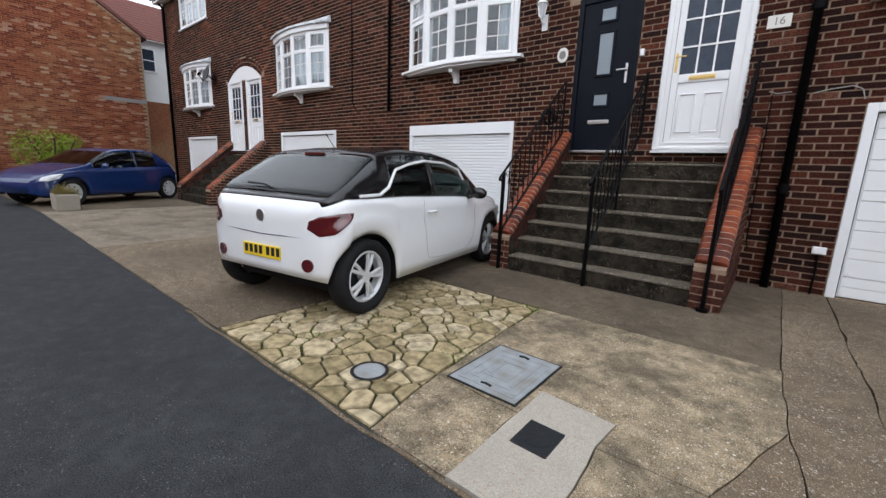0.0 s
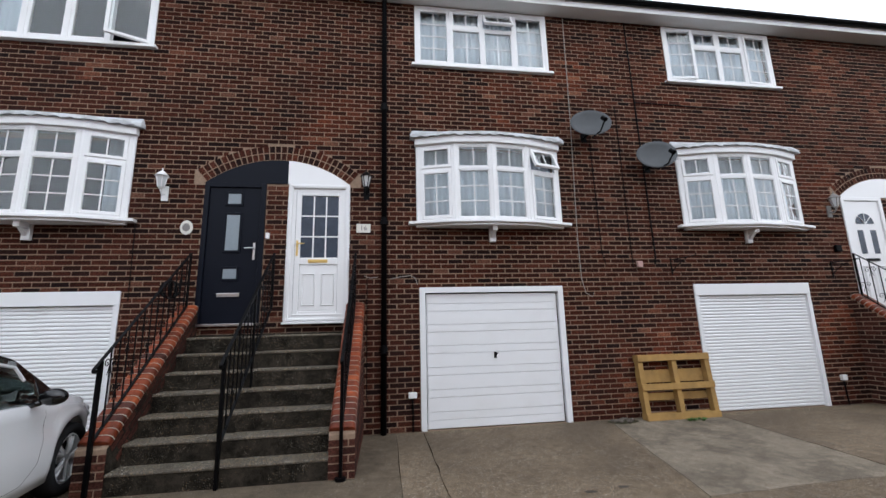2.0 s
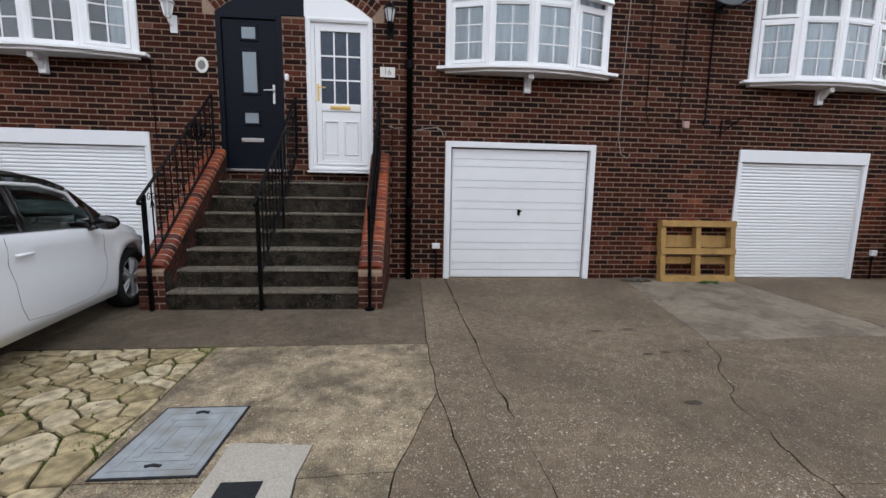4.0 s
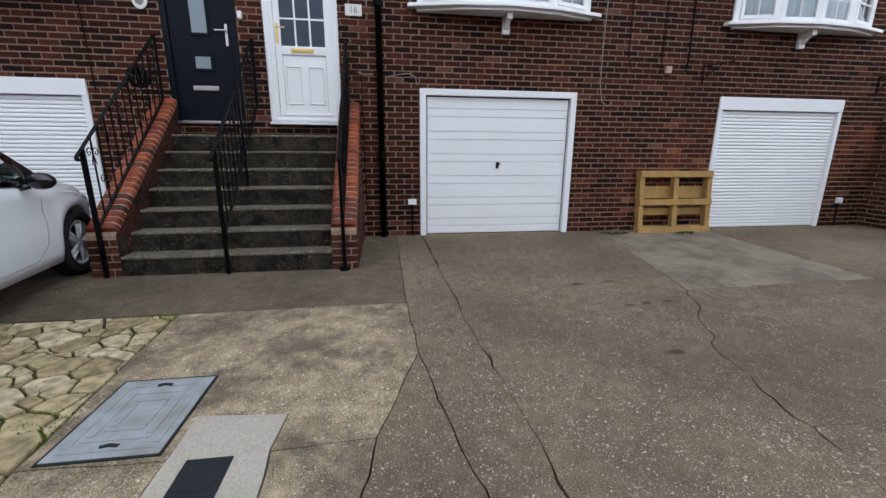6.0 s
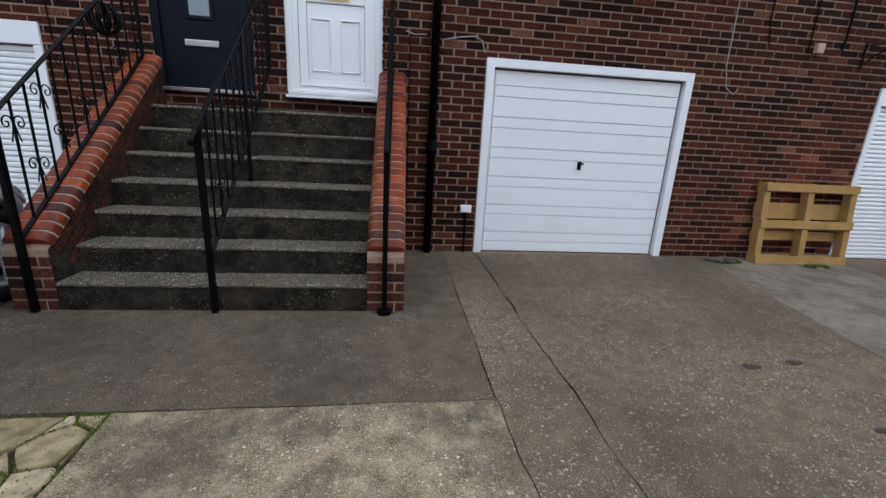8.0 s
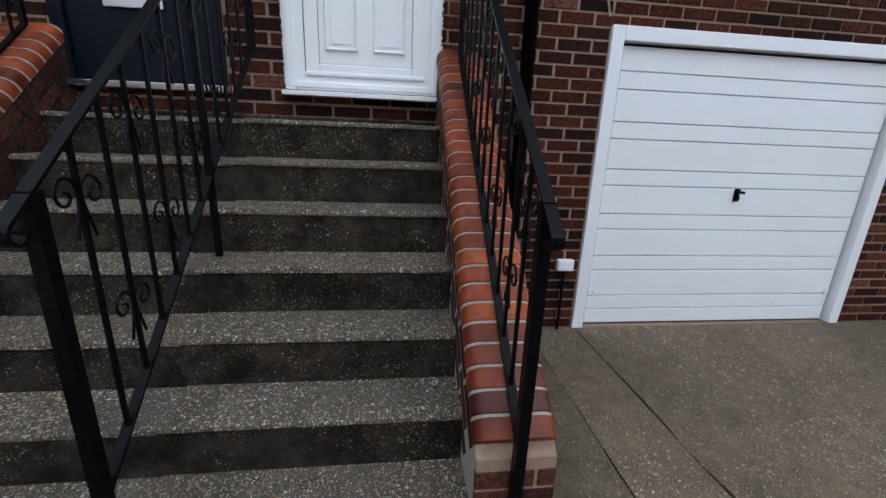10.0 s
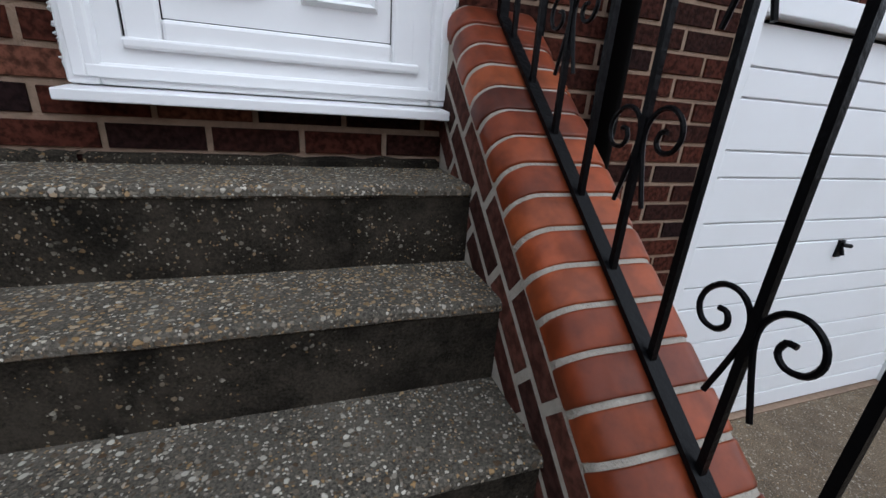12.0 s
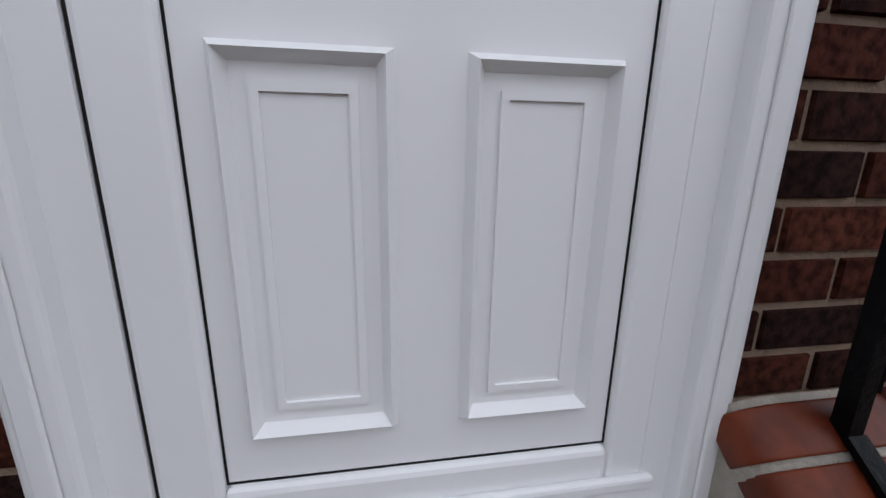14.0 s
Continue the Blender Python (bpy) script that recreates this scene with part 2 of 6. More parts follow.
M_render = mat("white_render", (0.75, 0.75, 0.74), 0.9, var=0.06, scale=4)


def glass(name, tint=(0.9, 0.95, 0.95), ior=1.5):
    m = bpy.data.materials.new(name)
    m.use_nodes = True
    p = m.node_tree.nodes["Principled BSDF"]
    p.inputs["Base Color"].default_value = (*tint, 1)
    p.inputs["Transmission Weight"].default_value = 1
    p.inputs["Roughness"].default_value = 0.02
    p.inputs["IOR"].default_value = ior
    return m


M_glass = glass("window_glass")
M_carglass = glass("dark_car_glass", (0.10, 0.12, 0.12), 1.32)
M_carglass_side = glass("green_car_glass", (0.42, 0.52, 0.49), 1.35)
M_pebbleglass = mat("dark_obscured_glass", (0.030, 0.042, 0.065), 0.16, var=0.4, scale=14, bump=0.4, bscale=90, spec=0.4)


# ---- small building blocks ----
def box(bm, x0, x1, y0, y1, z0, z1, m=None):
    v = [bm.verts.new((x, y, z)) for x in (x0, x1) for y in (y0, y1) for z in (z0, z1)]
    if m is not None:
        for q in v:
            q.co = m @ q.co
    for f in ((0, 1, 3, 2), (4, 6, 7, 5), (0, 4, 5, 1), (2, 3, 7, 6), (0, 2, 6, 4), (1, 5, 7, 3)):
        bm.faces.new([v[i] for i in f])


def tube(bm, pts, r, n=8, square=False, flat=1.0):
    """A swept bar through the points; square bars take four corners."""
    n = 4 if square else n
    rings = []
    for i, p in enumerate(pts):
        p = Vector(p)
        a, b = Vector(pts[max(i - 1, 0)]), Vector(pts[min(i + 1, len(pts) - 1)])
        d = (b - a).normalized()
        s = d.cross(Vector((1, 0, 0)) if abs(d.x) < 0.9 else Vector((0, 0, 1))).normalized()
        u = d.cross(s).normalized()
        off = math.pi / 4 if square else 0
        rings.append([bm.verts.new(p + r * (math.cos(off + 2 * math.pi * k / n) * s * flat + math.sin(off + 2 * math.pi * k / n) * u)) for k in range(n)])
    for a, b in zip(rings, rings[1:]):
        for k in range(n):
            bm.faces.new((a[k], a[(k + 1) % n], b[(k + 1) % n], b[k]))
    bm.faces.new(rings[0][::-1])
    bm.faces.new(rings[-1])


def prism(bm, pts, z0, z1, axis="z"):
    """An outline of (a, b) pairs pulled from z0 to z1 along the axis."""
    def at(a, b, c):
        return (a, b, c) if axis == "z" else (c, a, b) if axis == "x" else (a, c, b)
    lo = [bm.verts.new(at(a, b, z0)) for a, b in pts]
    hi = [bm.verts.new(at(a, b, z1)) for a, b in pts]
    bm.faces.new(lo[::-1])
    bm.faces.new(hi)
    for i in range(len(pts)):
        j = (i + 1) % len(pts)
        bm.faces.new((lo[i], lo[j], hi[j], hi[i]))


def mesh_of(name, bm, material, smooth=False):
    bmesh.ops.recalc_face_normals(bm, faces=bm.faces)
    me = bpy.data.meshes.new(name)
    bm.to_mesh(me)
    bm.free()
    me.materials.append(material)
    if smooth:
        for p in me.polygons:
            p.use_smooth = True
    return me


def part(name, bm, material, parent, label="", m=None, bevel=0.0, smooth=False):
    ob = new(name, mesh_of(name, bm, material, smooth))
    ob.parent = parent
    if m is not None:
        ob.matrix_basis = m
    if bevel:
        b = ob.modifiers.new("bevel", "BEVEL")
        b.width, b.segments, b.limit_method, b.angle_limit = bevel, 2, "ANGLE", radians(40)
    return tagged(ob, label)


def thing(name, loc, label, category, group="", kind="", turn=0):
    ob = new(name)
    ob.matrix_basis = pose(*loc, 0, 0, turn)
    ob.empty_display_size = 0.1
    return tagged(ob, label, category, group, kind)


def single(name, bm, material, label, category, group="", kind="", m=None, smooth=False, bevel=0.0):
    return tagged(part(name, bm, material, None, "", m, bevel, smooth), label, category, group, kind)


def ring(bm, x0, x1, z0, z1, t, y0, y1, m=None):
    """A rectangular frame of four butted members."""
    box(bm, x0, x0 + t, y0, y1, z0, z1, m)
    box(bm, x1 - t, x1, y0, y1, z0, z1, m)
    box(bm, x0 + t, x1 - t, y0, y1, z0, z0 + t, m)
    box(bm, x0 + t, x1 - t, y0, y1, z1 - t, z1, m)


# ---- the terrace wall ----
ARCH_R, ARCH_RISE = 1.613, 0.38
GARAGES = [(-18.3, -15.75), (-11.45, -8.93), (-6.46, -4.08), (0.0, 2.27), (4.58, 6.80)]
BAYS = [-17.05, -10.35, -5.31, 1.165, 5.76]
DOOR_PAIRS = [(-14.6, -12.45), (-3.13, -1.05), (7.84, 9.92)]
SPRING = 3.63
WALL_X0, WALL_X1, WALL_TOP = -19.9, 10.6, 6.98
holes = [(a, b, 0.0, 2.04) for a, b in GARAGES]
holes += [(c - 1.16, c + 1.16, 3.05, 4.36) for c in BAYS]
UPPER = [(-18.2, -15.9), (-11.4, -9.1), (-6.49, -4.05), (-0.02, 2.35), (4.66, 6.96)]
holes += [(a, b, 5.80, 6.94) for a, b in UPPER]
holes += [(-3.13, -2.27, 1.54, SPRING), (-1.95, -1.05, 1.54, SPRING), (7.84, 8.74, 1.54, SPRING), (-14.6, -13.66, 1.54, SPRING), (-13.39, -12.45, 1.54, SPRING)]

xs = sorted({WALL_X0, WALL_X1, *[v for h in holes for v in h[:2]]})
zs = sorted({-0.3, WALL_TOP, *[v for h in holes for v in h[2:]]})
bm = bmesh.new()
for x0, x1 in zip(xs, xs[1:]):
    run = None
    for z0, z1 in zip(zs, zs[1:]):
        cx, cz = (x0 + x1) / 2, (z0 + z1) / 2
        solid = not any(h[0] < cx < h[1] and h[2] < cz < h[3] for h in holes)
        if solid:
            run = (run[0], z1) if run else (z0, z1)
        if run and (not solid or z1 == zs[-1]):
            box(bm, x0, x1, 0.004, 0.30, *run)
            run = None
wall_north = single("wall_north", bm, M_mortar, "long terrace wall of dark red-brown brick with sandy mortar", "wall", kind="structure")
# end and back of the terrace close the rooms
bm = bmesh.new()
box(bm, WALL_X0, WALL_X0 + 0.2, 0.30, 5.0, -0.3, WALL_TOP)
box(bm, WALL_X1 - 0.2, WALL_X1, 0.30, 5.0, -0.3, WALL_TOP)
box(bm, WALL_X0, WALL_X1, 5.0, 5.2, -0.3, WALL_TOP)
single("wall_back", bm, M_room, "plain inner walls closing the terrace", "wall", kind="structure")
bm = bmesh.new()
for z in (0.0, 2.35, 4.75):
    box(bm, WALL_X0 + 0.2, WALL_X1 - 0.2, 0.30, 5.0, z - 0.15 if z else -0.3, z)
single("floor", bm, M_room, "plain inner floors of the terrace", "floor", kind="structure")
bm = bmesh.new()
box(bm, WALL_X0, WALL_X1, 0.0, 5.2, WALL_TOP, WALL_TOP + 0.1)
single("ceiling", bm, M_room, "plain ceiling closing the terrace", "ceiling", kind="structure")


def arch_half_width(z, ring_t=0.0):
    """Half the arch's width at height z above its springing."""
    r = ARCH_R + ring_t
    zc = SPRING + ARCH_RISE - ARCH_R
    d = r * r - (z - zc) ** 2
    return math.sqrt(d) if d > 0 else 0.0


def row_spans(z):
    """Stretches of solid brickwork along the course at height z."""
    cut = [(h[0], h[1]) for h in holes if h[2] < z < h[3]]
    for a, b in DOOR_PAIRS:
        if SPRING - 0.02 < z < SPRING + ARCH_RISE + 0.24:
            w = min(arch_half_width(z, 0.235), (b - a) / 2 + 0.16)
            if w:
                cut.append(((a + b) / 2 - w, (a + b) / 2 + w))
    x, spans = WALL_X0, []
    for a, b in sorted(cut):
        if a > x:
            spans.append((x, a))
        x = max(x, b)
    spans.append((x, WALL_X1))
    return spans


COURSE, BRICK = 0.075, 0.225
near, far_v, far_f = [], [], []
dice = random.Random(7)
for c in range(int(WALL_TOP / COURSE)):
    z0 = c * COURSE + 0.005
    z1 = z0 + 0.0625
    for a, b in row_spans(z0 + 0.03):
        k = math.floor((a - 0.1125 * (c % 2)) / BRICK)
        while True:
            s = k * BRICK + 0.1125 * (c % 2)
            k += 1
            x0, x1 = max(s + 0.0055, a + 0.004), min(s + BRICK - 0.0055, b - 0.004)
            if s > b:
                break
            if x1 - x0 < 0.02:
                continue
            y = -0.003 + dice.uniform(-0.002, 0.002)
            if -1.06 < x0 and x1 < 0.01 and z1 < 4.3 or -2.28 < x0 and x1 < -1.94 and z1 < 2.7:
                near.append((x0, x1, y, z0, z1))
                continue
            i = len(far_v)
            e = 0.003
            far_v += [(x0, 0.012, z0), (x1, 0.012, z0), (x1, 0.012, z1), (x0, 0.012, z1), (x0 + e, y, z0 + e), (x1 - e, y, z0 + e), (x1 - e, y, z1 - e), (x0 + e, y, z1 - e)]
            far_f += [(i + 4, i + 5, i + 6, i + 7), (i, i + 1, i + 5, i + 4), (i + 1, i + 2, i + 6, i + 5), (i + 2, i + 3, i + 7, i + 6), (i + 3, i, i + 4, i + 7)]
me = bpy.data.meshes.new("bricks")
me.from_pydata(far_v, [], far_f)
me.materials.append(M_brick_far)
ob = new("bricks", me)
ob.parent = wall_north
tagged(ob, "courses of dark red-brown stretcher bricks", kind="stuff")


def piece(name, me, parent, m):
    ob = new(name, me)
    ob.parent = parent
    ob.matrix_basis = m
    return ob


def brick_mesh(w, h, d=0.015, e=0.003, material=None):
    bm = bmesh.new()
    v = [bm.verts.new(p) for p in ((0, d, 0), (w, d, 0), (w, d, h), (0, d, h), (e, 0, e), (w - e, 0, e), (w - e, 0, h - e), (e, 0, h - e))]
    for f in ((4, 5, 6, 7), (0, 1, 5, 4), (1, 2, 6, 5), (2, 3, 7, 6), (3, 0, 4, 7)):
        bm.faces.new([v[i] for i in f])
    return mesh_of("brick", bm, material or M_brick)


# ---- ground: road, drive slabs, paths ----
bm = bmesh.new()
box(bm, -600, 600, -600, 600, -0.5, -0.06)
single("ground", bm, M_soil, "bare earth under the drives reaching to the horizon", "ground", kind="structure")
ROAD_Y = -4.9
bm = bmesh.new()
box(bm, -80, 60, -14, ROAD_Y, -0.2, -0.012)
single("road", bm, M_tar, "dark grey asphalt road with scattered pale chips", "road", kind="structure")


# unseen wall, added to keep low sky out of reflections and bounce
bm = bmesh.new()
box(bm, -60, 45, -17.4, -17.0, -0.3, 6.6)
single("wall_south", bm, M_brick_old, "unseen plain brick wall added across the street to block the low sky", "wall", kind="structure")


def jag(a, b, amount, step=0.07):
    """Points from a towards b along a crack that wanders; the same whichever way it is walked."""
    flip = (a[0], a[1]) > (b[0], b[1])
    if flip:
        a, b = b, a
    n = max(1, int(math.dist(a, b) / step))
    nx, ny = -(b[1] - a[1]) / math.dist(a, b), (b[0] - a[0]) / math.dist(a, b)
    out = []
    for i in range(n + 1):
        x, y = a[0] + (b[0] - a[0]) * i / n, a[1] + (b[1] - a[1]) * i / n
        w = 0 if i in (0, n) else amount * (noise.noise((x * 3, y * 3, 1.3)) * 1.4 + noise.noise((x * 14, y * 14, 5.1)) * 0.5)
        out.append((x + nx * w, y + ny * w))
    if flip:
        out.reverse()
    return out[:-1]


def slab(name, corners, material, label, gap=0.004, top=0.0, rough_edge=0.012, depth=0.08):
    """A cast slab; each corner may carry its own edge waver towards the next."""
    pts = []
    n = len(corners)
    for i in range(n):
        a, b = corners[i], corners[(i + 1) % n]
        pts += jag(a[:2], b[:2], a[2] if len(a) > 2 else rough_edge)
    area = sum(p[0] * q[1] - q[0] * p[1] for p, q in zip(pts, pts[1:] + pts[:1]))
    if area < 0:
        pts.reverse()
    ins = []
    for i, p in enumerate(pts):
        a, b = pts[i - 1], pts[(i + 1) % len(pts)]
        dx, dy = b[0] - a[0], b[1] - a[1]
        d = math.hypot(dx, dy) or 1
        g = gap * 0.75 * (1 + 0.5 * noise.noise((p[0] * 5, p[1] * 5, 0)))
        ins.append((p[0] - dy / d * g, p[1] + dx / d * g))
    bm = bmesh.new()
    prism(bm, ins, top - depth, top)
    return single(name, bm, material, label, "pavement", kind="structure")


# corners shared by neighbouring slabs
A1, A2, A3, A4 = (-0.36, -2.68), (-0.33, -3.52), (-0.58, -4.28), (-0.70, ROAD_Y)
slab("pavement_path", [(-3.62, -2.72, 0.01), (-0.36, -2.68, 0.01), (-0.36, 0.0, 0.004), (-3.62, 0.0, 0.01)], M_conc_grey, "worn grey-brown concrete path at the foot of the steps")
slab("pavement_beige_slab", [(-2.09, -2.71, 0.01), (*A1, 0.012), (*A2, 0.01), (*A3, 0.015), (-1.02, -4.30, 0.02), (-1.0, -4.06), (-1.42, -4.02), (-1.42, -4.30), (-1.98, -4.28, 0.01)], M_conc_beige, "weathered beige concrete slab with worn pebbled patches")
slab("pavement_beige_corner", [(-1.02, -4.30, 0.02), (*A3, 0.02), (*A4, 0.005), (-0.98, ROAD_Y, 0.01)], M_conc_beige, "cracked corner of weathered beige concrete", gap=0.006)
slab("pavement_rubble_slab", [(-1.98, -4.28, 0.01), (-1.42, -4.30, 0.02), (-1.42, ROAD_Y, 0.005), (-1.88, ROAD_Y, 0.01)], M_conc_beige, "rough beige concrete showing coarse pebbles", top=-0.003)
slab("pavement_pad", [(-1.42, -4.02, 0.006), (-1.0, -4.06, 0.006), (-1.02, -4.30, 0.006), (-0.98, ROAD_Y, 0.005), (-1.42, ROAD_Y, 0.006), (-1.42, -4.30, 0.006)], M_conc_pad, "pale brushed cement pad round a black cover", top=0.004)
slab("pavement_wedge", [(*A2, 0.02), (-0.17, -4.76, 0.02), (-0.15, ROAD_Y, 0.005), (*A4, 0.02), (*A3, 0.01)], M_conc_brown, "brown concrete wedge between cracks", gap=0.006)
slab("pavement_strip", [(-0.36, 0.0, 0.004), (0.02, 0.0, 0.004), (0.04, -2.2, 0.02), (0.08, -3.77, 0.03), (0.14, ROAD_Y, 0.005), (-0.15, ROAD_Y, 0.005), (-0.17, -4.76, 0.02), (*A2, 0.012), (*A1, 0.004)], M_conc_brown, "narrow brown concrete strip with a long crack", gap=0.005)
slab("pavement_drive", [(0.02, 0.0, 0.004), (2.85, 0.0, 0.01), (2.67, -0.68, 0.015), (2.20, -2.70, 0.05), (1.54, -3.78, 0.05), (1.41, -4.48, 0.04), (1.28, ROAD_Y, 0.005), (0.14, ROAD_Y, 0.02), (0.08, -3.77, 0.03), (0.04, -2.2, 0.02)], M_conc_brown, "brown pebbled concrete drive with cracks and oil spots", gap=0.005)
slab("pavement_patch", [(2.85, 0.0, 0.004), (4.60, 0.0, 0.01), (4.36, -2.62, 0.015), (2.20, -2.70, 0.01), (2.67, -0.68, 0.01)], M_conc_pale, "pale patchy concrete slab beside the pallet")
slab("pavement_drive_right", [(2.20, -2.70, 0.015), (4.36, -2.62, 0.01), (4.30, ROAD_Y + 0.25, 0.02), (1.41, -4.48, 0.04), (1.54, -3.78, 0.05)], M_conc_brown, "brown concrete drive crossed by a wandering crack", gap=0.005)
slab("pavement_drive_toe", [(1.41, -4.48, 0.04), (4.30, ROAD_Y + 0.25, 0.02), (4.30, ROAD_Y, 0.005), (1.28, ROAD_Y, 0.02)], M_conc_brown, "broken toe of the concrete drive at the road", gap=0.007)
slab("pavement_drive_far", [(4.60, 0.0, 0.004), (10.6, 0.0, 0.01), (10.6, ROAD_Y, 0.005), (4.30, ROAD_Y, 0.01), (4.36, -2.62, 0.02)], M_conc_brown, "darker brown concrete drive of the next house", gap=0.01)
slab("pavement_car_bay", [(-3.62, 0.0, 0.004), (-3.62, -2.72, 0.01), (-3.62, ROAD_Y, 0.005), (-7.6, ROAD_Y, 0.01), (-7.6, 0.0, 0.004)], M_conc_brown, "brown concrete parking bay under a white car")
slab("pavement_left_bay", [(-7.6, 0.0, 0.004), (-7.6, ROAD_Y, 0.005), (-12.6, ROAD_Y, 0.01), (-12.6, 0.0, 0.004)], M_conc_pale, "pale patchy concrete forecourt with white streaks")
slab("pavement_far_bay", [(-12.6, 0.0, 0.004), (-12.6, ROAD_Y, 0.005), (-24.0, ROAD_Y - 0.6, 0.01), (-24.0, 0.0, 0.004)], M_conc_grey, "grey forecourt under a blue car")
slab("pavement_mortar_bed", [(-3.62, -2.72, 0.004), (-2.09, -2.71, 0.01), (-1.98, -4.28, 0.01), (-1.88, ROAD_Y, 0.005), (-3.62, ROAD_Y, 0.004)], M_soil, "dark joint bed with moss between paving stones", top=-0.016, gap=0.0)

# kerb line of pale cement along the road edge
bm = bmesh.new()
pts = jag((-4.2, ROAD_Y - 0.01), (1.2, ROAD_Y - 0.01), 0.02, 0.12)
prism(bm, pts + [(x, y - 0.022 - 0.012 * noise.noise((x * 4, 0, 0))) for x, y in reversed(pts)], -0.06, -0.004)
single("kerb_edging", bm, M_conc_brown, "thin worn cement edging between drive and road", "kerb", kind="structure")


# ---- arches over the doors ----
def arch_ring(cx, half, label, panels):
    """Two rows of header bricks over a segmental arch, and the boarded panel beneath it."""
    zc = SPRING + ARCH_RISE - ARCH_R
    arch = thing("brick_arch", (cx, 0, SPRING), label, "arch", "door arches", kind="structure")
    a0 = math.asin(min(1, (half + 0.05) / (ARCH_R + 0.1)))
    bm = bmesh.new()
    n = 24
    outer = [((ARCH_R + 0.232) * math.sin(a0 * (2 * i / n - 1)), (ARCH_R + 0.232) * math.cos(a0 * (2 * i / n - 1)) + zc - SPRING) for i in range(n + 1)]
    inner = [(ARCH_R * math.sin(a0 * (1 - 2 * i / n)), ARCH_R * math.cos(a0 * (1 - 2 * i / n)) + zc - SPRING) for i in range(n + 1)]
    prism(bm, outer + inner, -0.001, 0.012, "y")
    part("mortar_bed", bm, M_mortar, arch)
    me = bpy.data.meshes.new("tmp")
    count = int(2 * a0 * ARCH_R / 0.077)
    for row, r0 in enumerate((ARCH_R + 0.006, ARCH_R + 0.121)):
        w = 2 * a0 * r0 / count - 0.011
        bm = bmesh.new()
        v = [bm.verts.new(p) for p in ((-w / 2, 0.012, 0), (w / 2, 0.012, 0), (w / 2 * 1.06, 0.012, 0.104), (-w / 2 * 1.06, 0.012, 0.104), (-w / 2 + 0.003, 0, 0.003), (w / 2 - 0.003, 0, 0.003), (w / 2 * 1.06 - 0.003, 0, 0.101), (-w / 2 * 1.06 + 0.003, 0, 0.101))]
        for f in ((4, 5, 6, 7), (0, 1, 5, 4), (1, 2, 6, 5), (2, 3, 7, 6), (3, 0, 4, 7)):
            bm.faces.new([v[i] for i in f])
        me = mesh_of("brick", bm, M_brick)
        for i in range(count):
            a = a0 * (2 * (i + 0.5) / count - 1)
            piece("brick", me, arch, Matrix.Translation((r0 * math.sin(a), -0.006, r0 * math.cos(a) + zc - SPRING)) @ Matrix.Rotation(a, 4, "Y"))
    for x0, x1, material, name in panels:
        bm = bmesh.new()
        pts = [(x0, 0.0), (x1, 0.0)]
        for i in range(17):
            x = x1 + (x0 - x1) * i / 16
            pts.append((x, max(0.004, math.sqrt((ARCH_R - 0.004) ** 2 - x * x) + zc - SPRING)))
        prism(bm, pts, -0.012, 0.010, "y")
        part(name, bm, material, arch, "smooth painted board under the arch")
    return arch


arch_ring(-2.09, 1.04, "segmental brick arch over navy and white door panels", [(-1.04, 0.12, M_navy, "navy_panel"), (0.124, 1.04, M_upvc, "white_panel")])
arch_ring(8.88, 1.04, "segmental brick arch over a white door panel", [(-1.04, 1.04, M_upvc, "white_panel")])
arch_ring(-13.525, 1.075, "segmental brick arch with a white fanlight panel", [(-1.075, 1.075, M_upvc, "white_panel")])


# ---- windows ----
def glazed(parent, m, w, h, cols, rows, fr=0.045, opened=None, depth=0.05, pane=None):
    """One light: a sash with its pane and glazing bars, its lower left corner at the origin of m."""
    if opened is not None:
        m = m @ opened
    bm = bmesh.new()
    ring(bm, 0, w, 0, h, fr, 0, depth)
    sash = part("sash", bm, M_upvc, parent, m=m, bevel=0.006)
    bm = bmesh.new()
    box(bm, fr - 0.004, w - fr + 0.004, depth * 0.5, depth * 0.5 + 0.006, fr - 0.004, h - fr + 0.004)
    ob = part("pane", bm, pane or M_glass, sash)
    ob.visible_shadow = False
    for i in range(1, cols):
        x = fr + (w - 2 * fr) * i / cols
        bm = bmesh.new()
        box(bm, x - 0.009, x + 0.009, depth * 0.5 - 0.008, depth * 0.5 - 0.001, fr, h - fr)
        part("glazing_bar", bm, M_upvc, sash)
    for i in range(1, rows):
        z = fr + (h - 2 * fr) * i / rows
        bm = bmesh.new()
        box(bm, fr, w - fr, depth * 0.5 - 0.010, depth * 0.5 - 0.001, z - 0.009, z + 0.009)
        part("glazing_bar", bm, M_upvc, sash)
    return sash


def sky_tint_curtain(cx, z0, w, h, y=0.16):
    bm = bmesh.new()
    n = int(w / 0.02)
    lo = [bm.verts.new((-w / 2 + w * i / n, 0.018 * math.sin(i * 0.9) + 0.01 * math.sin(i * 0.37), 0)) for i in range(n + 1)]
    hi = [bm.verts.new((v.co.x, v.co.y, h)) for v in lo]
    for i in range(n):
        bm.faces.new((lo[i], lo[i + 1], hi[i + 1], hi[i]))
    ob = single("sky_tint_curtain", bm, M_net, "pale net curtain behind a window, coloured like the sky's reflection", "curtain", "net curtains", m=pose(cx, y, z0), smooth=True)
    s = ob.modifiers.new("thickness", "SOLIDIFY")
    s.thickness = 0.004


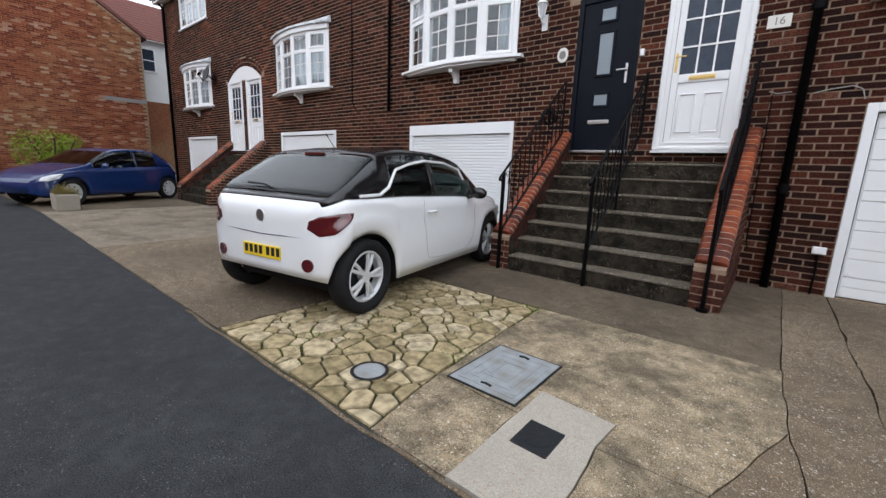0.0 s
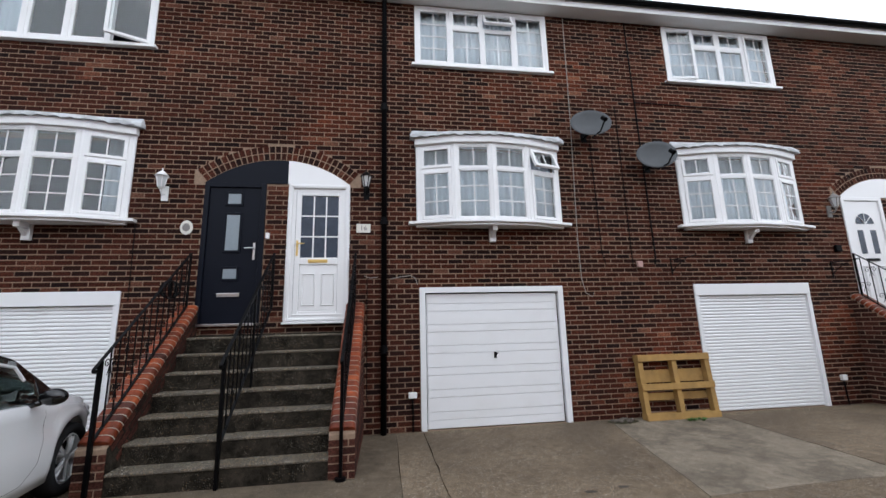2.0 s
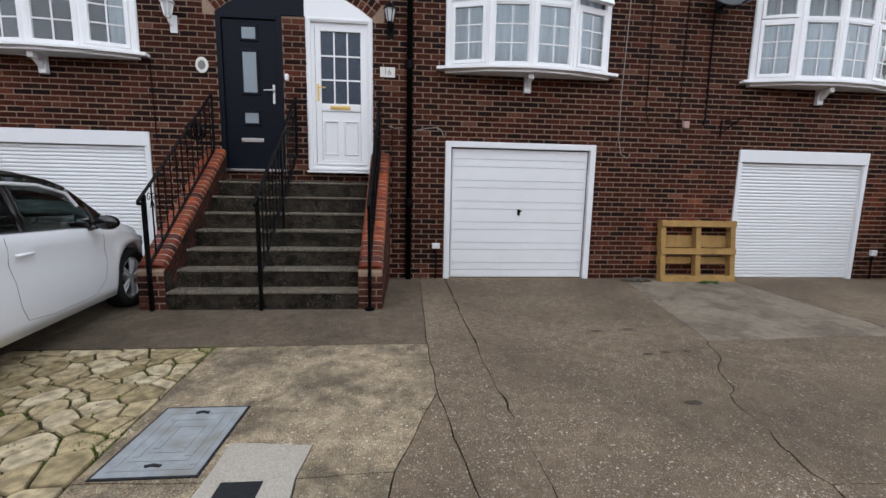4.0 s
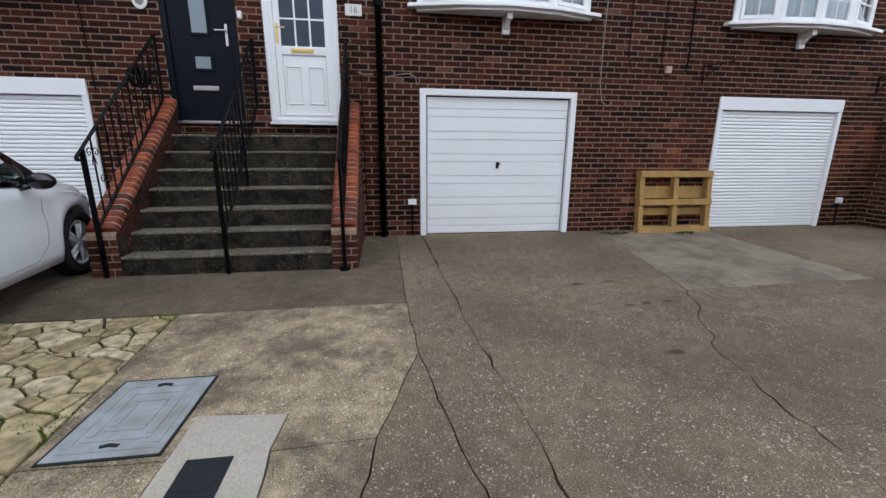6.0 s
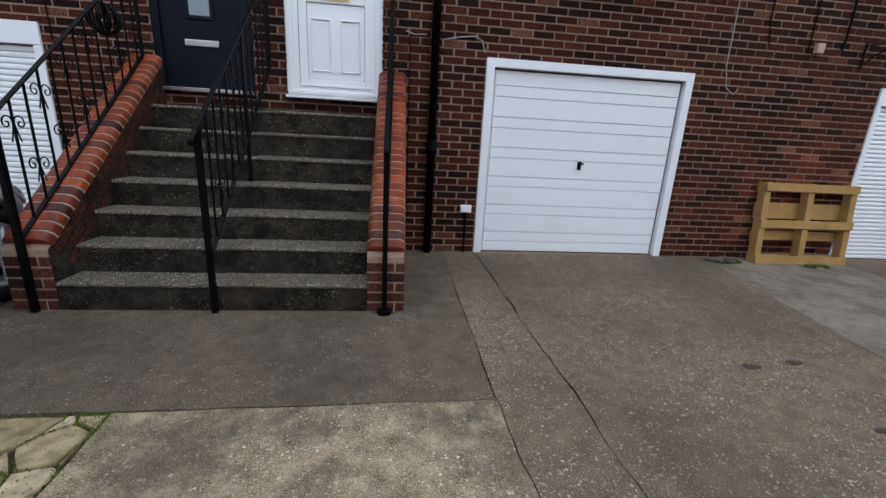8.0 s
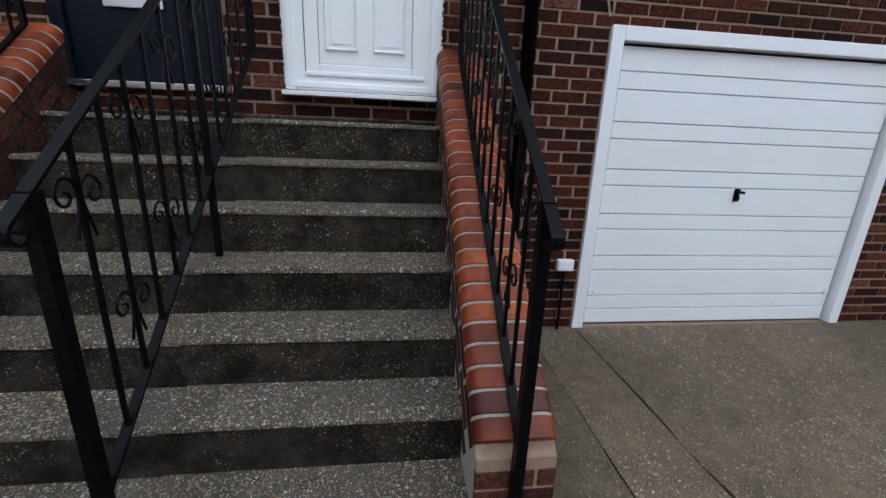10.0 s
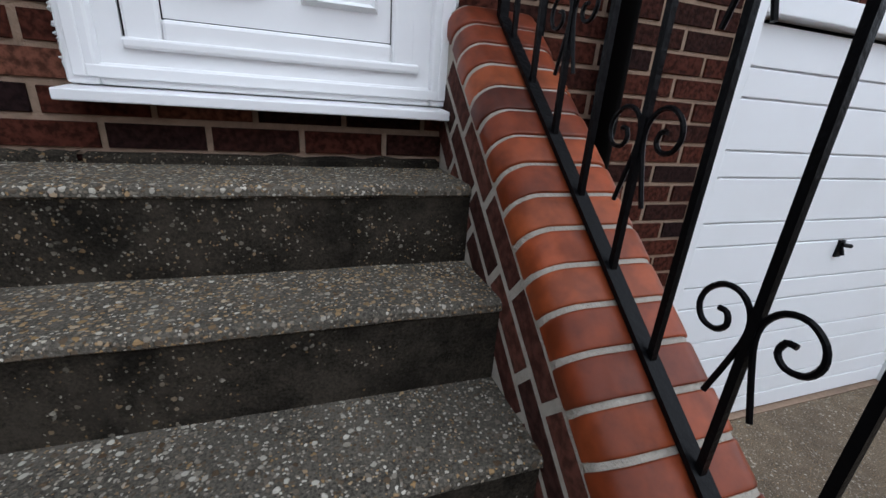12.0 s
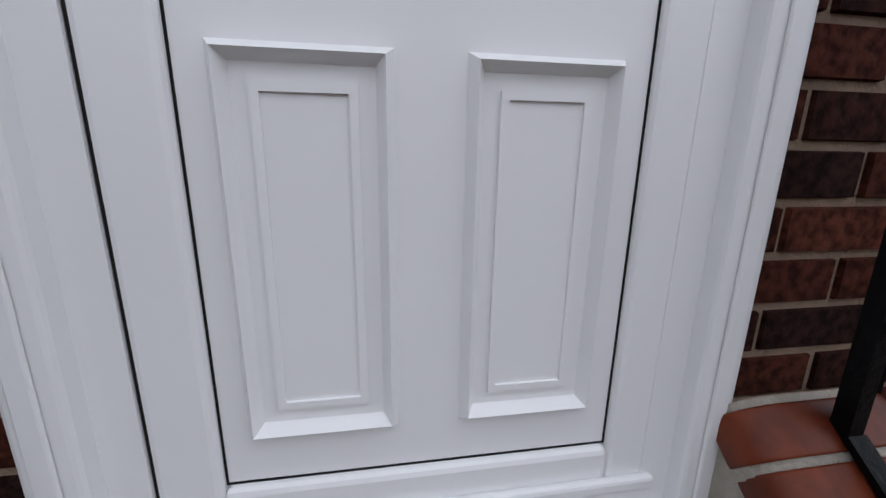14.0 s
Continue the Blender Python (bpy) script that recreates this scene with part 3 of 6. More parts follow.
def upper_window(name, x0, x1, z0, z1, style, label):
    win = thing(name, (x0, 0, z0), label, "window", "upper windows", kind="structure")
    w, h = x1 - x0, z1 - z0
    bm = bmesh.new()
    ring(bm, 0, w, 0, h, 0.055, -0.015, 0.06)
    frame_ob = part("window_frame", bm, M_upvc, win, bevel=0.005)
    bm = bmesh.new()
    box(bm, -0.06, w + 0.06, -0.075, 0.02, -0.045, 0.0)
    part("window_sill", bm, M_upvc, win, "white projecting plastic sill", bevel=0.006)
    q = (w - 0.11) / 4
    H = h - 0.11
    for i in range(1, 4):
        bm = bmesh.new()
        box(bm, 0.055 + q * i - 0.02, 0.055 + q * i + 0.02, -0.012, 0.058, 0.055, h - 0.055)
        part("mullion", bm, M_upvc, win)
    for i in range(4):
        x = 0.055 + q * i + (0.02 if i else 0)
        wi = q - (0.04 if 0 < i < 3 else 0.02)
        m = pose(x, -0.008, 0.055)
        if style == "plain":
            swing = pose(wi, 0, 0) @ pose(0, 0, 0, 0, 0, 24) @ pose(-wi, 0, 0) if i == 3 else None
            glazed(win, m, wi, H, 1, 1, 0.05, swing)
        elif i in (0, 3):
            swing = None
            if style == "ajar":
                swing = pose(0, 0, 0, 0, 0, -7) if i == 0 else pose(wi, 0, 0) @ pose(0, 0, 0, 0, 0, 3) @ pose(-wi, 0, 0)
            glazed(win, m, wi, H, 2, 4, 0.045, swing)
        else:
            hu = H * 0.3
            glazed(win, m, wi, H - hu - 0.04, 2, 2, 0.03)
            bm = bmesh.new()
            box(bm, x, x + wi, -0.012, 0.058, 0.055 + H - hu - 0.04, 0.055 + H - hu)
            part("transom", bm, M_upvc, win)
            up = pose(x, -0.012, 0.055 + H - hu)
            tilt = pose(0, 0, hu) @ pose(0, 0, 0, -26, 0, 0) @ pose(0, 0, -hu) if style == "vent" and i == 2 else None
            glazed(win, up, wi, hu, 2, 1, 0.04, tilt)
    return win


for i, ((x0, x1), style) in enumerate(zip(UPPER, ("grid", "grid", "plain", "vent", "ajar"))):
    text = {"plain": "white four-light window with one plain casement standing open", "vent": "white grid-pane window with its small top vent tilted open", "ajar": "white grid-pane window with a side casement ajar", "grid": "white grid-pane upper window with a projecting sill"}[style]
    upper_window(f"window_{i + 1}", x0, x1, 5.80, 6.94, style, text)
    # full-width curtains are added for the panes' pale sky reflection
    if style != "plain":
        sky_tint_curtain((x0 + x1) / 2, 5.80, x1 - x0 - 0.02, 1.14)
    else:
        sky_tint_curtain(x0 + 0.32, 5.80, 0.5, 1.14)

BOW = [(-1.17, -0.03), (-0.60, -0.20), (0.0, -0.26), (0.60, -0.20), (1.17, -0.03)]


def bow_line(d, k=1.0):
    """The bow's outline moved outwards by d, closed on the wall."""
    p = [(x * (1 + d / 1.17 * k), y - d) for x, y in BOW]
    fine = [(p[0][0], 0.0)]
    for a, b in zip(p, p[1:]):
        fine += [(a[0] + (b[0] - a[0]) * i / 12, a[1] + (b[1] - a[1]) * i / 12) for i in range(12)]
    return fine + [p[-1], (p[-1][0], 0.0)]


def bay_window(name, cx, vent, label):
    bay = thing(name, (cx, 0, 3.0), label, "bay window", "bow windows", kind="structure")
    bm = bmesh.new()
    prism(bm, bow_line(0.075, 2.0), 0.0, 0.045)
    part("window_sill", bm, M_upvc, bay, "white curved sill board", bevel=0.008)
    bm = bmesh.new()
    prism(bm, bow_line(0.03), -0.035, 0.0)
    part("soffit_board", bm, M_upvc, bay)
    z0, z1 = 0.045, 1.31
    for (ax, ay), (bx, by) in zip(BOW, BOW[1:]):
        w = math.dist((ax, ay), (bx, by))
        turn = math.degrees(math.atan2(by - ay, bx - ax))
        m = pose(ax, ay, z0, 0, 0, turn)
        bm = bmesh.new()
        ring(bm, 0.012, w - 0.012, 0, z1 - z0, 0.045, 0, 0.06)
        box(bm, 0.057, w - 0.057, 0.002, 0.058, 0.825, 0.87)
        part("panel_frame", bm, M_upvc, bay, m=m, bevel=0.006)
        side = ax < -1 or bx > 1
        fr = 0.05 if side else 0.022
        glazed(bay, m @ pose(0.057, -0.012 if side else 0.006, 0.045), w - 0.114, 0.78, 2, 3, fr)
        tilt = None
        if vent and bx > 1:
            tilt = pose(0, 0, 0.35) @ pose(0, 0, 0, -22, 0, 0) @ pose(0, 0, -0.35)
        glazed(bay, m @ pose(0.057, -0.012 if side else 0.006, 0.87), w - 0.114, 0.35, 2, 1, fr, tilt)
    for x, y in BOW:
        bm = bmesh.new()
        tube(bm, [(x, y + 0.02, z0), (x, y + 0.02, z1)], 0.026, 10)
        part("corner_post", bm, M_upvc, bay)
    bm = bmesh.new()
    prism(bm, bow_line(0.045), 1.31, 1.43)
    part("fascia", bm, M_upvc, bay, bevel=0.01)
    # dressed sheet roof with a wavy drip edge, sloping back to the wall
    bm = bmesh.new()
    edge = bow_line(0.085, 1.4)
    wave = [(x, y, 1.422 + 0.016 * math.sin(i * 1.9) + 0.006 * math.sin(i * 0.7)) for i, (x, y) in enumerate(edge)]
    lo = [bm.verts.new(p) for p in wave]
    mid = [bm.verts.new((x * 0.998, y * 0.97, 1.475)) for x, y in edge]
    top = [bm.verts.new((x * 0.97, min(-0.005, y * 0.12), 1.585)) for x, y in edge]
    for a, b in ((lo, mid), (mid, top)):
        for i in range(len(edge) - 1):
            bm.faces.new((a[i], a[i + 1], b[i + 1], b[i]))
    bm.faces.new(top)
    bm.faces.new(lo[::-1])
    part("roof", bm, M_lead, bay, "grey dressed lead roof with a wavy edge")
    bm = bmesh.new()
    box(bm, -0.05, 0.05, -0.06, 0.0, -0.26, -0.035)
    box(bm, -0.04, 0.04, -0.22, -0.06, -0.11, -0.035)
    prism(bm, [(-0.06, -0.11), (-0.17, -0.11), (-0.06, -0.21)], -0.03, 0.03, "x")
    part("bracket", bm, M_upvc, bay, "small white corbel bracket", bevel=0.008)
    return bay


for i, cx in enumerate(BAYS):
    bay_window(f"window_{i + 6}", cx, i in (0, 3), "white bow window with its top vent tilted open" if i in (0, 3) else "white four-panel bow window with grid panes under a lead roof")
    # full curtains added here too, as the bow panes' sky reflection
    if i != 2:
        sky_tint_curtain(cx, 3.05, 2.28, 1.3)
sky_tint_curtain(-6.25, 3.05, 0.35, 1.3)
sky_tint_curtain(-4.4, 3.05, 0.35, 1.3)


# ---- garage doors ----
def garage_up_and_over(x0, x1, name):
    g = thing(name, (x0, 0, 0), "white ribbed steel up-and-over garage door with a white frame", "garage door", "garage doors", kind="structure")
    w, h = x1 - x0, 2.04
    bm = bmesh.new()
    box(bm, 0, 0.085, -0.02, 0.06, 0, h)
    box(bm, w - 0.085, w, -0.02, 0.06, 0, h)
    box(bm, 0.085, w - 0.085, -0.02, 0.06, h - 0.085, h)
    part("frame", bm, M_paint, g, bevel=0.005)
    bm = bmesh.new()
    box(bm, 0.10, w - 0.10, 0.045, 0.07, 0.012, h - 0.10)
    leaf = part("leaf", bm, M_paint, g)
    z, k = 0.016, 0
    top = h - 0.10
    while z < top - 0.02:
        hh = min(0.115 if k == 0 else (0.200, 0.110)[k % 2 == 1], top - z)
        bm = bmesh.new()
        box(bm, 0.112, w - 0.112, 0.030, 0.0445, z + 0.0035, z + hh - 0.0035)
        part("rib", bm, M_paint, leaf, bevel=0.004)
        z += hh
        k += 1
    bm = bmesh.new()
    box(bm, w / 2 - 0.02, w / 2 + 0.02, 0.018, 0.032, 0.97, 1.06)
    tube(bm, [(w / 2 - 0.012, 0.012, 1.04), (w / 2 + 0.035, -0.002, 1.035)], 0.011)
    tube(bm, [(w / 2, 0.02, 1.03), (w / 2, 0.0, 0.985)], 0.009)
    part("handle", bm, M_black, leaf, "small black turn handle")
    for x in (0.15, w - 0.15):
        bm = bmesh.new()
        box(bm, x - 0.035, x + 0.035, 0.022, 0.032, 0.255, 0.275)
        tube(bm, [(x, 0.02, 0.24), (x, 0.02, 0.29)], 0.007)
        part("latch", bm, M_paint, leaf)
    return g


def garage_roller(x0, x1, name):
    g = thing(name, (x0, 0, 0), "white roller shutter garage door with narrow slats", "garage door", "garage doors", kind="structure")
    w, h = x1 - x0, 2.04
    bm = bmesh.new()
    box(bm, 0, 0.07, -0.015, 0.06, 0, h - 0.19)
    box(bm, w - 0.07, w, -0.015, 0.06, 0, h - 0.19)
    part("guide_rail", bm, M_paint, g, bevel=0.005)
    bm = bmesh.new()
    box(bm, 0, w, -0.02, 0.12, h - 0.19, h)
    part("shutter_box", bm, M_paint, g, "plain white boxed head", bevel=0.006)
    bm = bmesh.new()
    prof = [(0.06, 0.0), (0.031, 0.003), (0.026, 0.014), (0.025, 0.026), (0.027, 0.040), (0.031, 0.049), (0.06, 0.0515)]
    prism(bm, prof, 0.072, w - 0.072, "x")
    me = mesh_of("slat", bm, M_paint)
    for i in range(35):
        piece("slat", me, g, Matrix.Translation((0, 0, 0.012 + i * 0.0523)))
    return g


garage_up_and_over(*GARAGES[0], "garage_door_1")
garage_up_and_over(*GARAGES[1], "garage_door_2")
garage_roller(*GARAGES[2], "garage_door_3")
garage_up_and_over(*GARAGES[3], "garage_door_4")
garage_roller(*GARAGES[4], "garage_door_5")


# ---- front doors ----
def bead_panel(bm, x0, x1, z0, z1, y):
    """A raised moulding round a slightly sunk field."""
    e = 0.022
    for (ax, az), (bx, bz), (ix, iz), (jx, jz) in (
        ((x0, z0), (x1, z0), (x1 - e, z0 + e), (x0 + e, z0 + e)), ((x1, z0), (x1, z1), (x1 - e, z1 - e), (x1 - e, z0 + e)),
        ((x1, z1), (x0, z1), (x0 + e, z1 - e), (x1 - e, z1 - e)), ((x0, z1), (x0, z0), (x0 + e, z0 + e), (x0 + e, z1 - e))):
        o = [bm.verts.new((ax, y, az)), bm.verts.new((bx, y, bz))]
        mx, mz = 0.5, 0.5
        c = [bm.verts.new((bx + (ix - bx) * 0.45, y - 0.018, bz + (iz - bz) * 0.45)), bm.verts.new((ax + (jx - ax) * 0.45, y - 0.018, az + (jz - az) * 0.45))]
        i2 = [bm.verts.new((ix, y + 0.003, iz)), bm.verts.new((jx, y + 0.003, jz))]
        bm.faces.new((o[0], o[1], c[0], c[1]))
        bm.faces.new((c[1], c[0], i2[0], i2[1]))
    # inner stepped field
    e2 = 0.040
    ring(bm, x0 + e2, x1 - e2, z0 + e2, z1 - e2, 0.010, y - 0.006, y + 0.002)
    box(bm, x0 + e2 + 0.010, x1 - e2 - 0.010, y - 0.002, y + 0.002, z0 + e2 + 0.010, z1 - e2 - 0.010)


def white_door(name, x0, x1, label, fan=False, grid=True, sill=True):
    d = thing(name, (x0, 0, 1.54), label, "door", "front doors", kind="structure")
    w, h = x1 - x0, SPRING - 1.54
    z_s = 0.035 if sill else 0.0
    if sill:
        bm = bmesh.new()
        prism(bm, [(-0.088, 0.0), (-0.088, 0.024), (0.03, 0.036), (0.03, 0.0)], -0.006, w - 0.022, "x")
        part("door_sill", bm, M_upvc, d, "white sloping door sill", bevel=0.003)
    bm = bmesh.new()
    t = 0.062
    box(bm, 0, t, -0.022, 0.06, z_s, h)
    box(bm, w - t, w, -0.022, 0.06, z_s, h)
    box(bm, t, w - t, -0.022, 0.06, h - t, h)
    box(bm, t, w - t, -0.018, 0.06, z_s, z_s + 0.048)
    part("door_frame", bm, M_upvc, d, bevel=0.007)
    bm = bmesh.new()
    ring(bm, 0.016, w - 0.016, z_s + 0.016, h - 0.016, 0.026, -0.029, -0.0225)
    part("frame_bead", bm, M_upvc, d, bevel=0.003)
    # the leaf, a black seal round it, its stiles, the glazed top and panelled bottom
    lx0, lx1, lz0, lz1 = 0.113, w - 0.096, 0.115, h - 0.10
    bm = bmesh.new()
    ring(bm, t - 0.004, w - t + 0.004, z_s + 0.04, h - t + 0.004, 0.0525, 0.0085, 0.055)
    part("seal", bm, M_upvc, d)
    bm = bmesh.new()
    ring(bm, lx0 - 0.0012, lx1 + 0.0012, lz0 - 0.0012, lz1 + 0.0012, 0.012, 0.013, 0.03)
    part("gasket", bm, M_seal, d, "thin black rubber gasket")
    leaf_y = 0.010
    px0, px1 = 0.190, w - 0.168
    pz0, zr, gz0, gz1 = 0.187, 0.86, 0.965, h - 0.17
    bm = bmesh.new()
    box(bm, lx0, px0, leaf_y, 0.055, lz0, lz1)
    box(bm, px1, lx1, leaf_y, 0.055, lz0, lz1)
    box(bm, px0, px1, leaf_y, 0.055, lz0, pz0)
    box(bm, px0, px1, leaf_y, 0.055, zr, gz0)
    box(bm, px0, px1, leaf_y, 0.055, gz1, lz1)
    leaf = part("leaf", bm, M_upvc, d, bevel=0.009)
    bm = bmesh.new()
    box(bm, lx0 - 0.002, lx1 + 0.002, leaf_y - 0.016, leaf_y, lz0 + 0.002, lz0 + 0.026)
    part("weather_bar", bm, M_upvc, leaf, bevel=0.006)
    bm = bmesh.new()
    ring(bm, px0, px1, pz0, zr, 0.0026, 0.0245, 0.03)
    part("panel_gasket", bm, M_seal, leaf)
    bm = bmesh.new()
    box(bm, px0 + 0.003, px1 - 0.003, 0.026, 0.05, pz0 + 0.003, zr - 0.003)
    bead_panel(bm, 0.225, 0.418, 0.256, 0.730, 0.026)
    bead_panel(bm, w - 0.399, w - 0.205, 0.256, 0.730, 0.026)
    part("lower_panel", bm, M_upvc, leaf)
    bm = bmesh.new()
    box(bm, px0, px1, 0.034, 0.042, gz0, gz1)
    part("glass_pane", bm, M_pebbleglass, leaf, "dark obscured glass")
    for i in (1, 2):
        bm = bmesh.new()
        x = px0 + (px1 - px0) * i / 3
        box(bm, x - 0.010, x + 0.010, 0.024, 0.0335, gz0, gz1)
        part("glazing_bar", bm, M_upvc, leaf)
        bm = bmesh.new()
        z = gz0 + (gz1 - gz0) * i / 3
        box(bm, px0, px1, 0.0235, 0.0335, z - 0.010, z + 0.010)
        part("glazing_bar", bm, M_upvc, leaf)
    bm = bmesh.new()
    box(bm, w / 2 - 0.14, w / 2 + 0.14, leaf_y - 0.010, leaf_y, 0.885, 0.935)
    box(bm, w / 2 - 0.12, w / 2 + 0.12, leaf_y - 0.016, leaf_y - 0.010, 0.895, 0.925)
    part("letter_plate", bm, M_brass, leaf, "polished brass letter plate", bevel=0.004)
    bm = bmesh.new()
    hx = lx0 + 0.035
    box(bm, hx - 0.014, hx + 0.014, leaf_y - 0.008, leaf_y, 0.99, 1.22)
    tube(bm, [(hx, leaf_y, 1.17), (hx, leaf_y - 0.05, 1.17), (hx + 0.11, leaf_y - 0.052, 1.165)], 0.009)
    part("door_handle", bm, M_brass, leaf, "brass lever handle on a long plate")
    return d


white_door("door_1", -1.95, -1.05, "white plastic front door with nine dark panes and brass fittings")
white_door("door_2", -14.6, -13.66, "white plastic front door with grid panes at the far end")
white_door("door_3", -13.39, -12.45, "white plastic front door with grid panes beside its twin")


def navy_door():
    d = thing("door_4", (-3.13, 0, 1.54), "dark navy composite front door with three small panes", "door", "front doors", kind="structure")
    w, h, t = 0.86, SPRING - 1.54, 0.07
    bm = bmesh.new()
    box(bm, 0, t, -0.02, 0.06, 0.03, h)
    box(bm, w - t, w, -0.02, 0.06, 0.03, h)
    box(bm, t, w - t, -0.02, 0.06, h - t, h)
    part("door_frame", bm, M_navy, d, bevel=0.006)
    bm = bmesh.new()
    box(bm, -0.01, w + 0.01, -0.06, 0.06, -0.005, 0.03)
    part("threshold", bm, M_steel, d, "bright metal threshold strip", bevel=0.004)
    bm = bmesh.new()
    box(bm, t + 0.004, w - t - 0.004, 0.005, 0.045, 0.034, h - t - 0.004)
    leaf = part("leaf", bm, M_navy, d, bevel=0.004)
    cx = w / 2 - 0.01
    for z0, z1 in ((0.66, 0.80), (1.07, 1.60), (1.77, 1.92)):
        bm = bmesh.new()
        ring(bm, cx - 0.125, cx + 0.125, z0 - 0.035, z1 + 0.035, 0.035, -0.010, 0.006)
        part("pane_surround", bm, M_navy, leaf, bevel=0.006)
        bm = bmesh.new()
        box(bm, cx - 0.092, cx + 0.092, -0.002, 0.004, z0, z1)
        part("pane", bm, mat_frost, leaf, "frosted grey pane")
    bm = bmesh.new()
    box(bm, cx - 0.15, cx + 0.15, -0.012, 0.006, 0.40, 0.455)
    part("letter_plate", bm, M_steel, leaf, "satin steel letter plate", bevel=0.006)
    bm = bmesh.new()
    hx = w - t - 0.06
    box(bm, hx - 0.014, hx + 0.014, -0.006, 0.005, 0.93, 1.18)
    tube(bm, [(hx, 0.0, 1.10), (hx, -0.05, 1.10), (hx - 0.12, -0.052, 1.095)], 0.010)
    part("door_handle", bm, M_steel, leaf, "satin steel lever handle")


mat_frost = mat("frosted_glass", (0.22, 0.26, 0.29), 0.18, var=0.15, scale=40, bump=0.2, bscale=150)
navy_door()


def fan_door():
    """White door with a small half-round light and two tall panes."""
    d = thing("door_5", (7.84, 0, 1.54), "white panelled front door with a half-round fan light", "door", "front doors", kind="structure")
    w, h, t = 0.9, SPRING - 1.54, 0.07
    bm = bmesh.new()
    box(bm, 0, t, -0.02, 0.06, 0.0, h)
    box(bm, w - t, w, -0.02, 0.06, 0.0, h)
    box(bm, t, w - t, -0.02, 0.06, h - t, h)
    part("door_frame", bm, M_upvc, d, bevel=0.006)
    bm = bmesh.new()
    box(bm, t + 0.004, w - t - 0.004, 0.005, 0.045, 0.0, h - t - 0.004)
    leaf = part("leaf", bm, M_upvc, d, bevel=0.004)
    cx = w / 2
    bm = bmesh.new()
    prism(bm, [(cx + 0.2 * math.cos(a * math.pi / 12), 1.58 + 0.2 * math.sin(a * math.pi / 12)) for a in range(13)], -0.001, 0.003, "y")
    part("fan_light", bm, M_pebbleglass, leaf)
    for a in (45, 90, 135):
        bm = bmesh.new()
        tube(bm, [(cx, -0.004, 1.58), (cx + 0.2 * math.cos(radians(a)), -0.004, 1.58 + 0.2 * math.sin(radians(a)))], 0.008, 6)
        part("fan_bar", bm, M_upvc, leaf)
    for x in (cx - 0.14, cx + 0.14):
        bm = bmesh.new()
        box(bm, x - 0.06, x + 0.06, -0.001, 0.003, 1.02, 1.46)
        part("pane", bm, M_pebbleglass, leaf)
        bm = bmesh.new()
        bead_panel(bm, x - 0.11, x + 0.11, 0.2, 0.8, 0.003)
        part("raised_panel", bm, M_upvc, leaf)
    bm = bmesh.new()
    box(bm, cx - 0.14, cx + 0.14, -0.012, 0.004, 0.88, 0.93)
    part("letter_plate", bm, M_black, leaf)


fan_door()

# ---- eaves: soffit, fascia, gutter and roof ----
bm = bmesh.new()
box(bm, WALL_X0 - 0.2, WALL_X1, -0.26, 0.0, 6.96, 6.98)
single("soffit", bm, M_upvc, "white soffit boards under the eaves", "soffit", kind="structure")
bm = bmesh.new()
box(bm, WALL_X0 - 0.2, WALL_X1, -0.285, -0.26, 6.95, 7.12)
single("fascia_board", bm, M_upvc, "white fascia board along the eaves", "fascia", kind="structure", bevel=0.006)
bm = bmesh.new()
prof = [(-0.05 + 0.058 * math.cos(math.pi + math.pi * i / 10), 0.058 * math.sin(math.pi + math.pi * i / 10)) for i in range(11)]
prism(bm, [(y - 0.295, z + 7.115) for y, z in prof] + [(y * 0.92 - 0.299, z * 0.9 + 7.118) for y, z in reversed(prof)], WALL_X0 - 0.2, WALL_X1, "x")
gutter = single("gutter", bm, M_blackpl, "black half-round plastic gutter along the eaves", "gutter", kind="structure")
bm = bmesh.new()
prism(bm, [(-0.33, 7.125), (-0.33, 7.165), (2.6, 8.6), (5.4, 7.2), (5.4, 7.1), (2.6, 8.45), (-0.2, 7.1)], WALL_X0 - 0.2, WALL_X1, "x")
single("roof", bm, M_tile, "shallow dark tiled terrace roof", "roof", kind="structure")


# ---- the shared front steps ----
RISE, GO, Y1 = 0.2, 0.225, -1.64
SX0, SX1 = -3.07, -1.07
stairs = thing("front_steps", (0, 0, 0), "dark concrete steps with pebbled treads, grimy risers coloured darker for shade", "steps", kind="structure")
for i in range(7):
    y = Y1 + GO * i
    bm = bmesh.new()
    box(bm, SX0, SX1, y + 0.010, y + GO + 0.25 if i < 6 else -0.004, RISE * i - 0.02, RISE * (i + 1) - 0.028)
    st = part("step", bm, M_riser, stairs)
    for x0, x1, drop in ((SX0, -2.10, 0.006), (-2.10, SX1, 0.0)):
        bm = bmesh.new()
        n = 14
        top, ends = RISE * (i + 1) - drop, (y + GO + 0.012 if i < 6 else -0.004)
        fr = [(x0 + (x1 - x0) * k / n, y + 0.004 * noise.noise((x0 * 3 + k * 0.9, i * 2.1, 0)), top + 0.003 * noise.noise((k * 0.7, i * 3.3, x0))) for k in range(n + 1)]
        prof = ((0.012, -0.030), (0.001, -0.022), (0.003, -0.008), (0.014, 0.0))
        rows_ = [[bm.verts.new((x, yy + dy, z + dz)) for x, yy, z in fr] for dy, dz in prof]
        rows_.append([bm.verts.new((x, ends, z)) for x, yy, z in fr])
        for a, b in zip(rows_, rows_[1:]):
            for k in range(n):
                bm.faces.new((a[k], a[k + 1], b[k + 1], b[k]))
        part("tread", bm, M_tread, st, "worn tread showing pale pebbles", smooth=False)

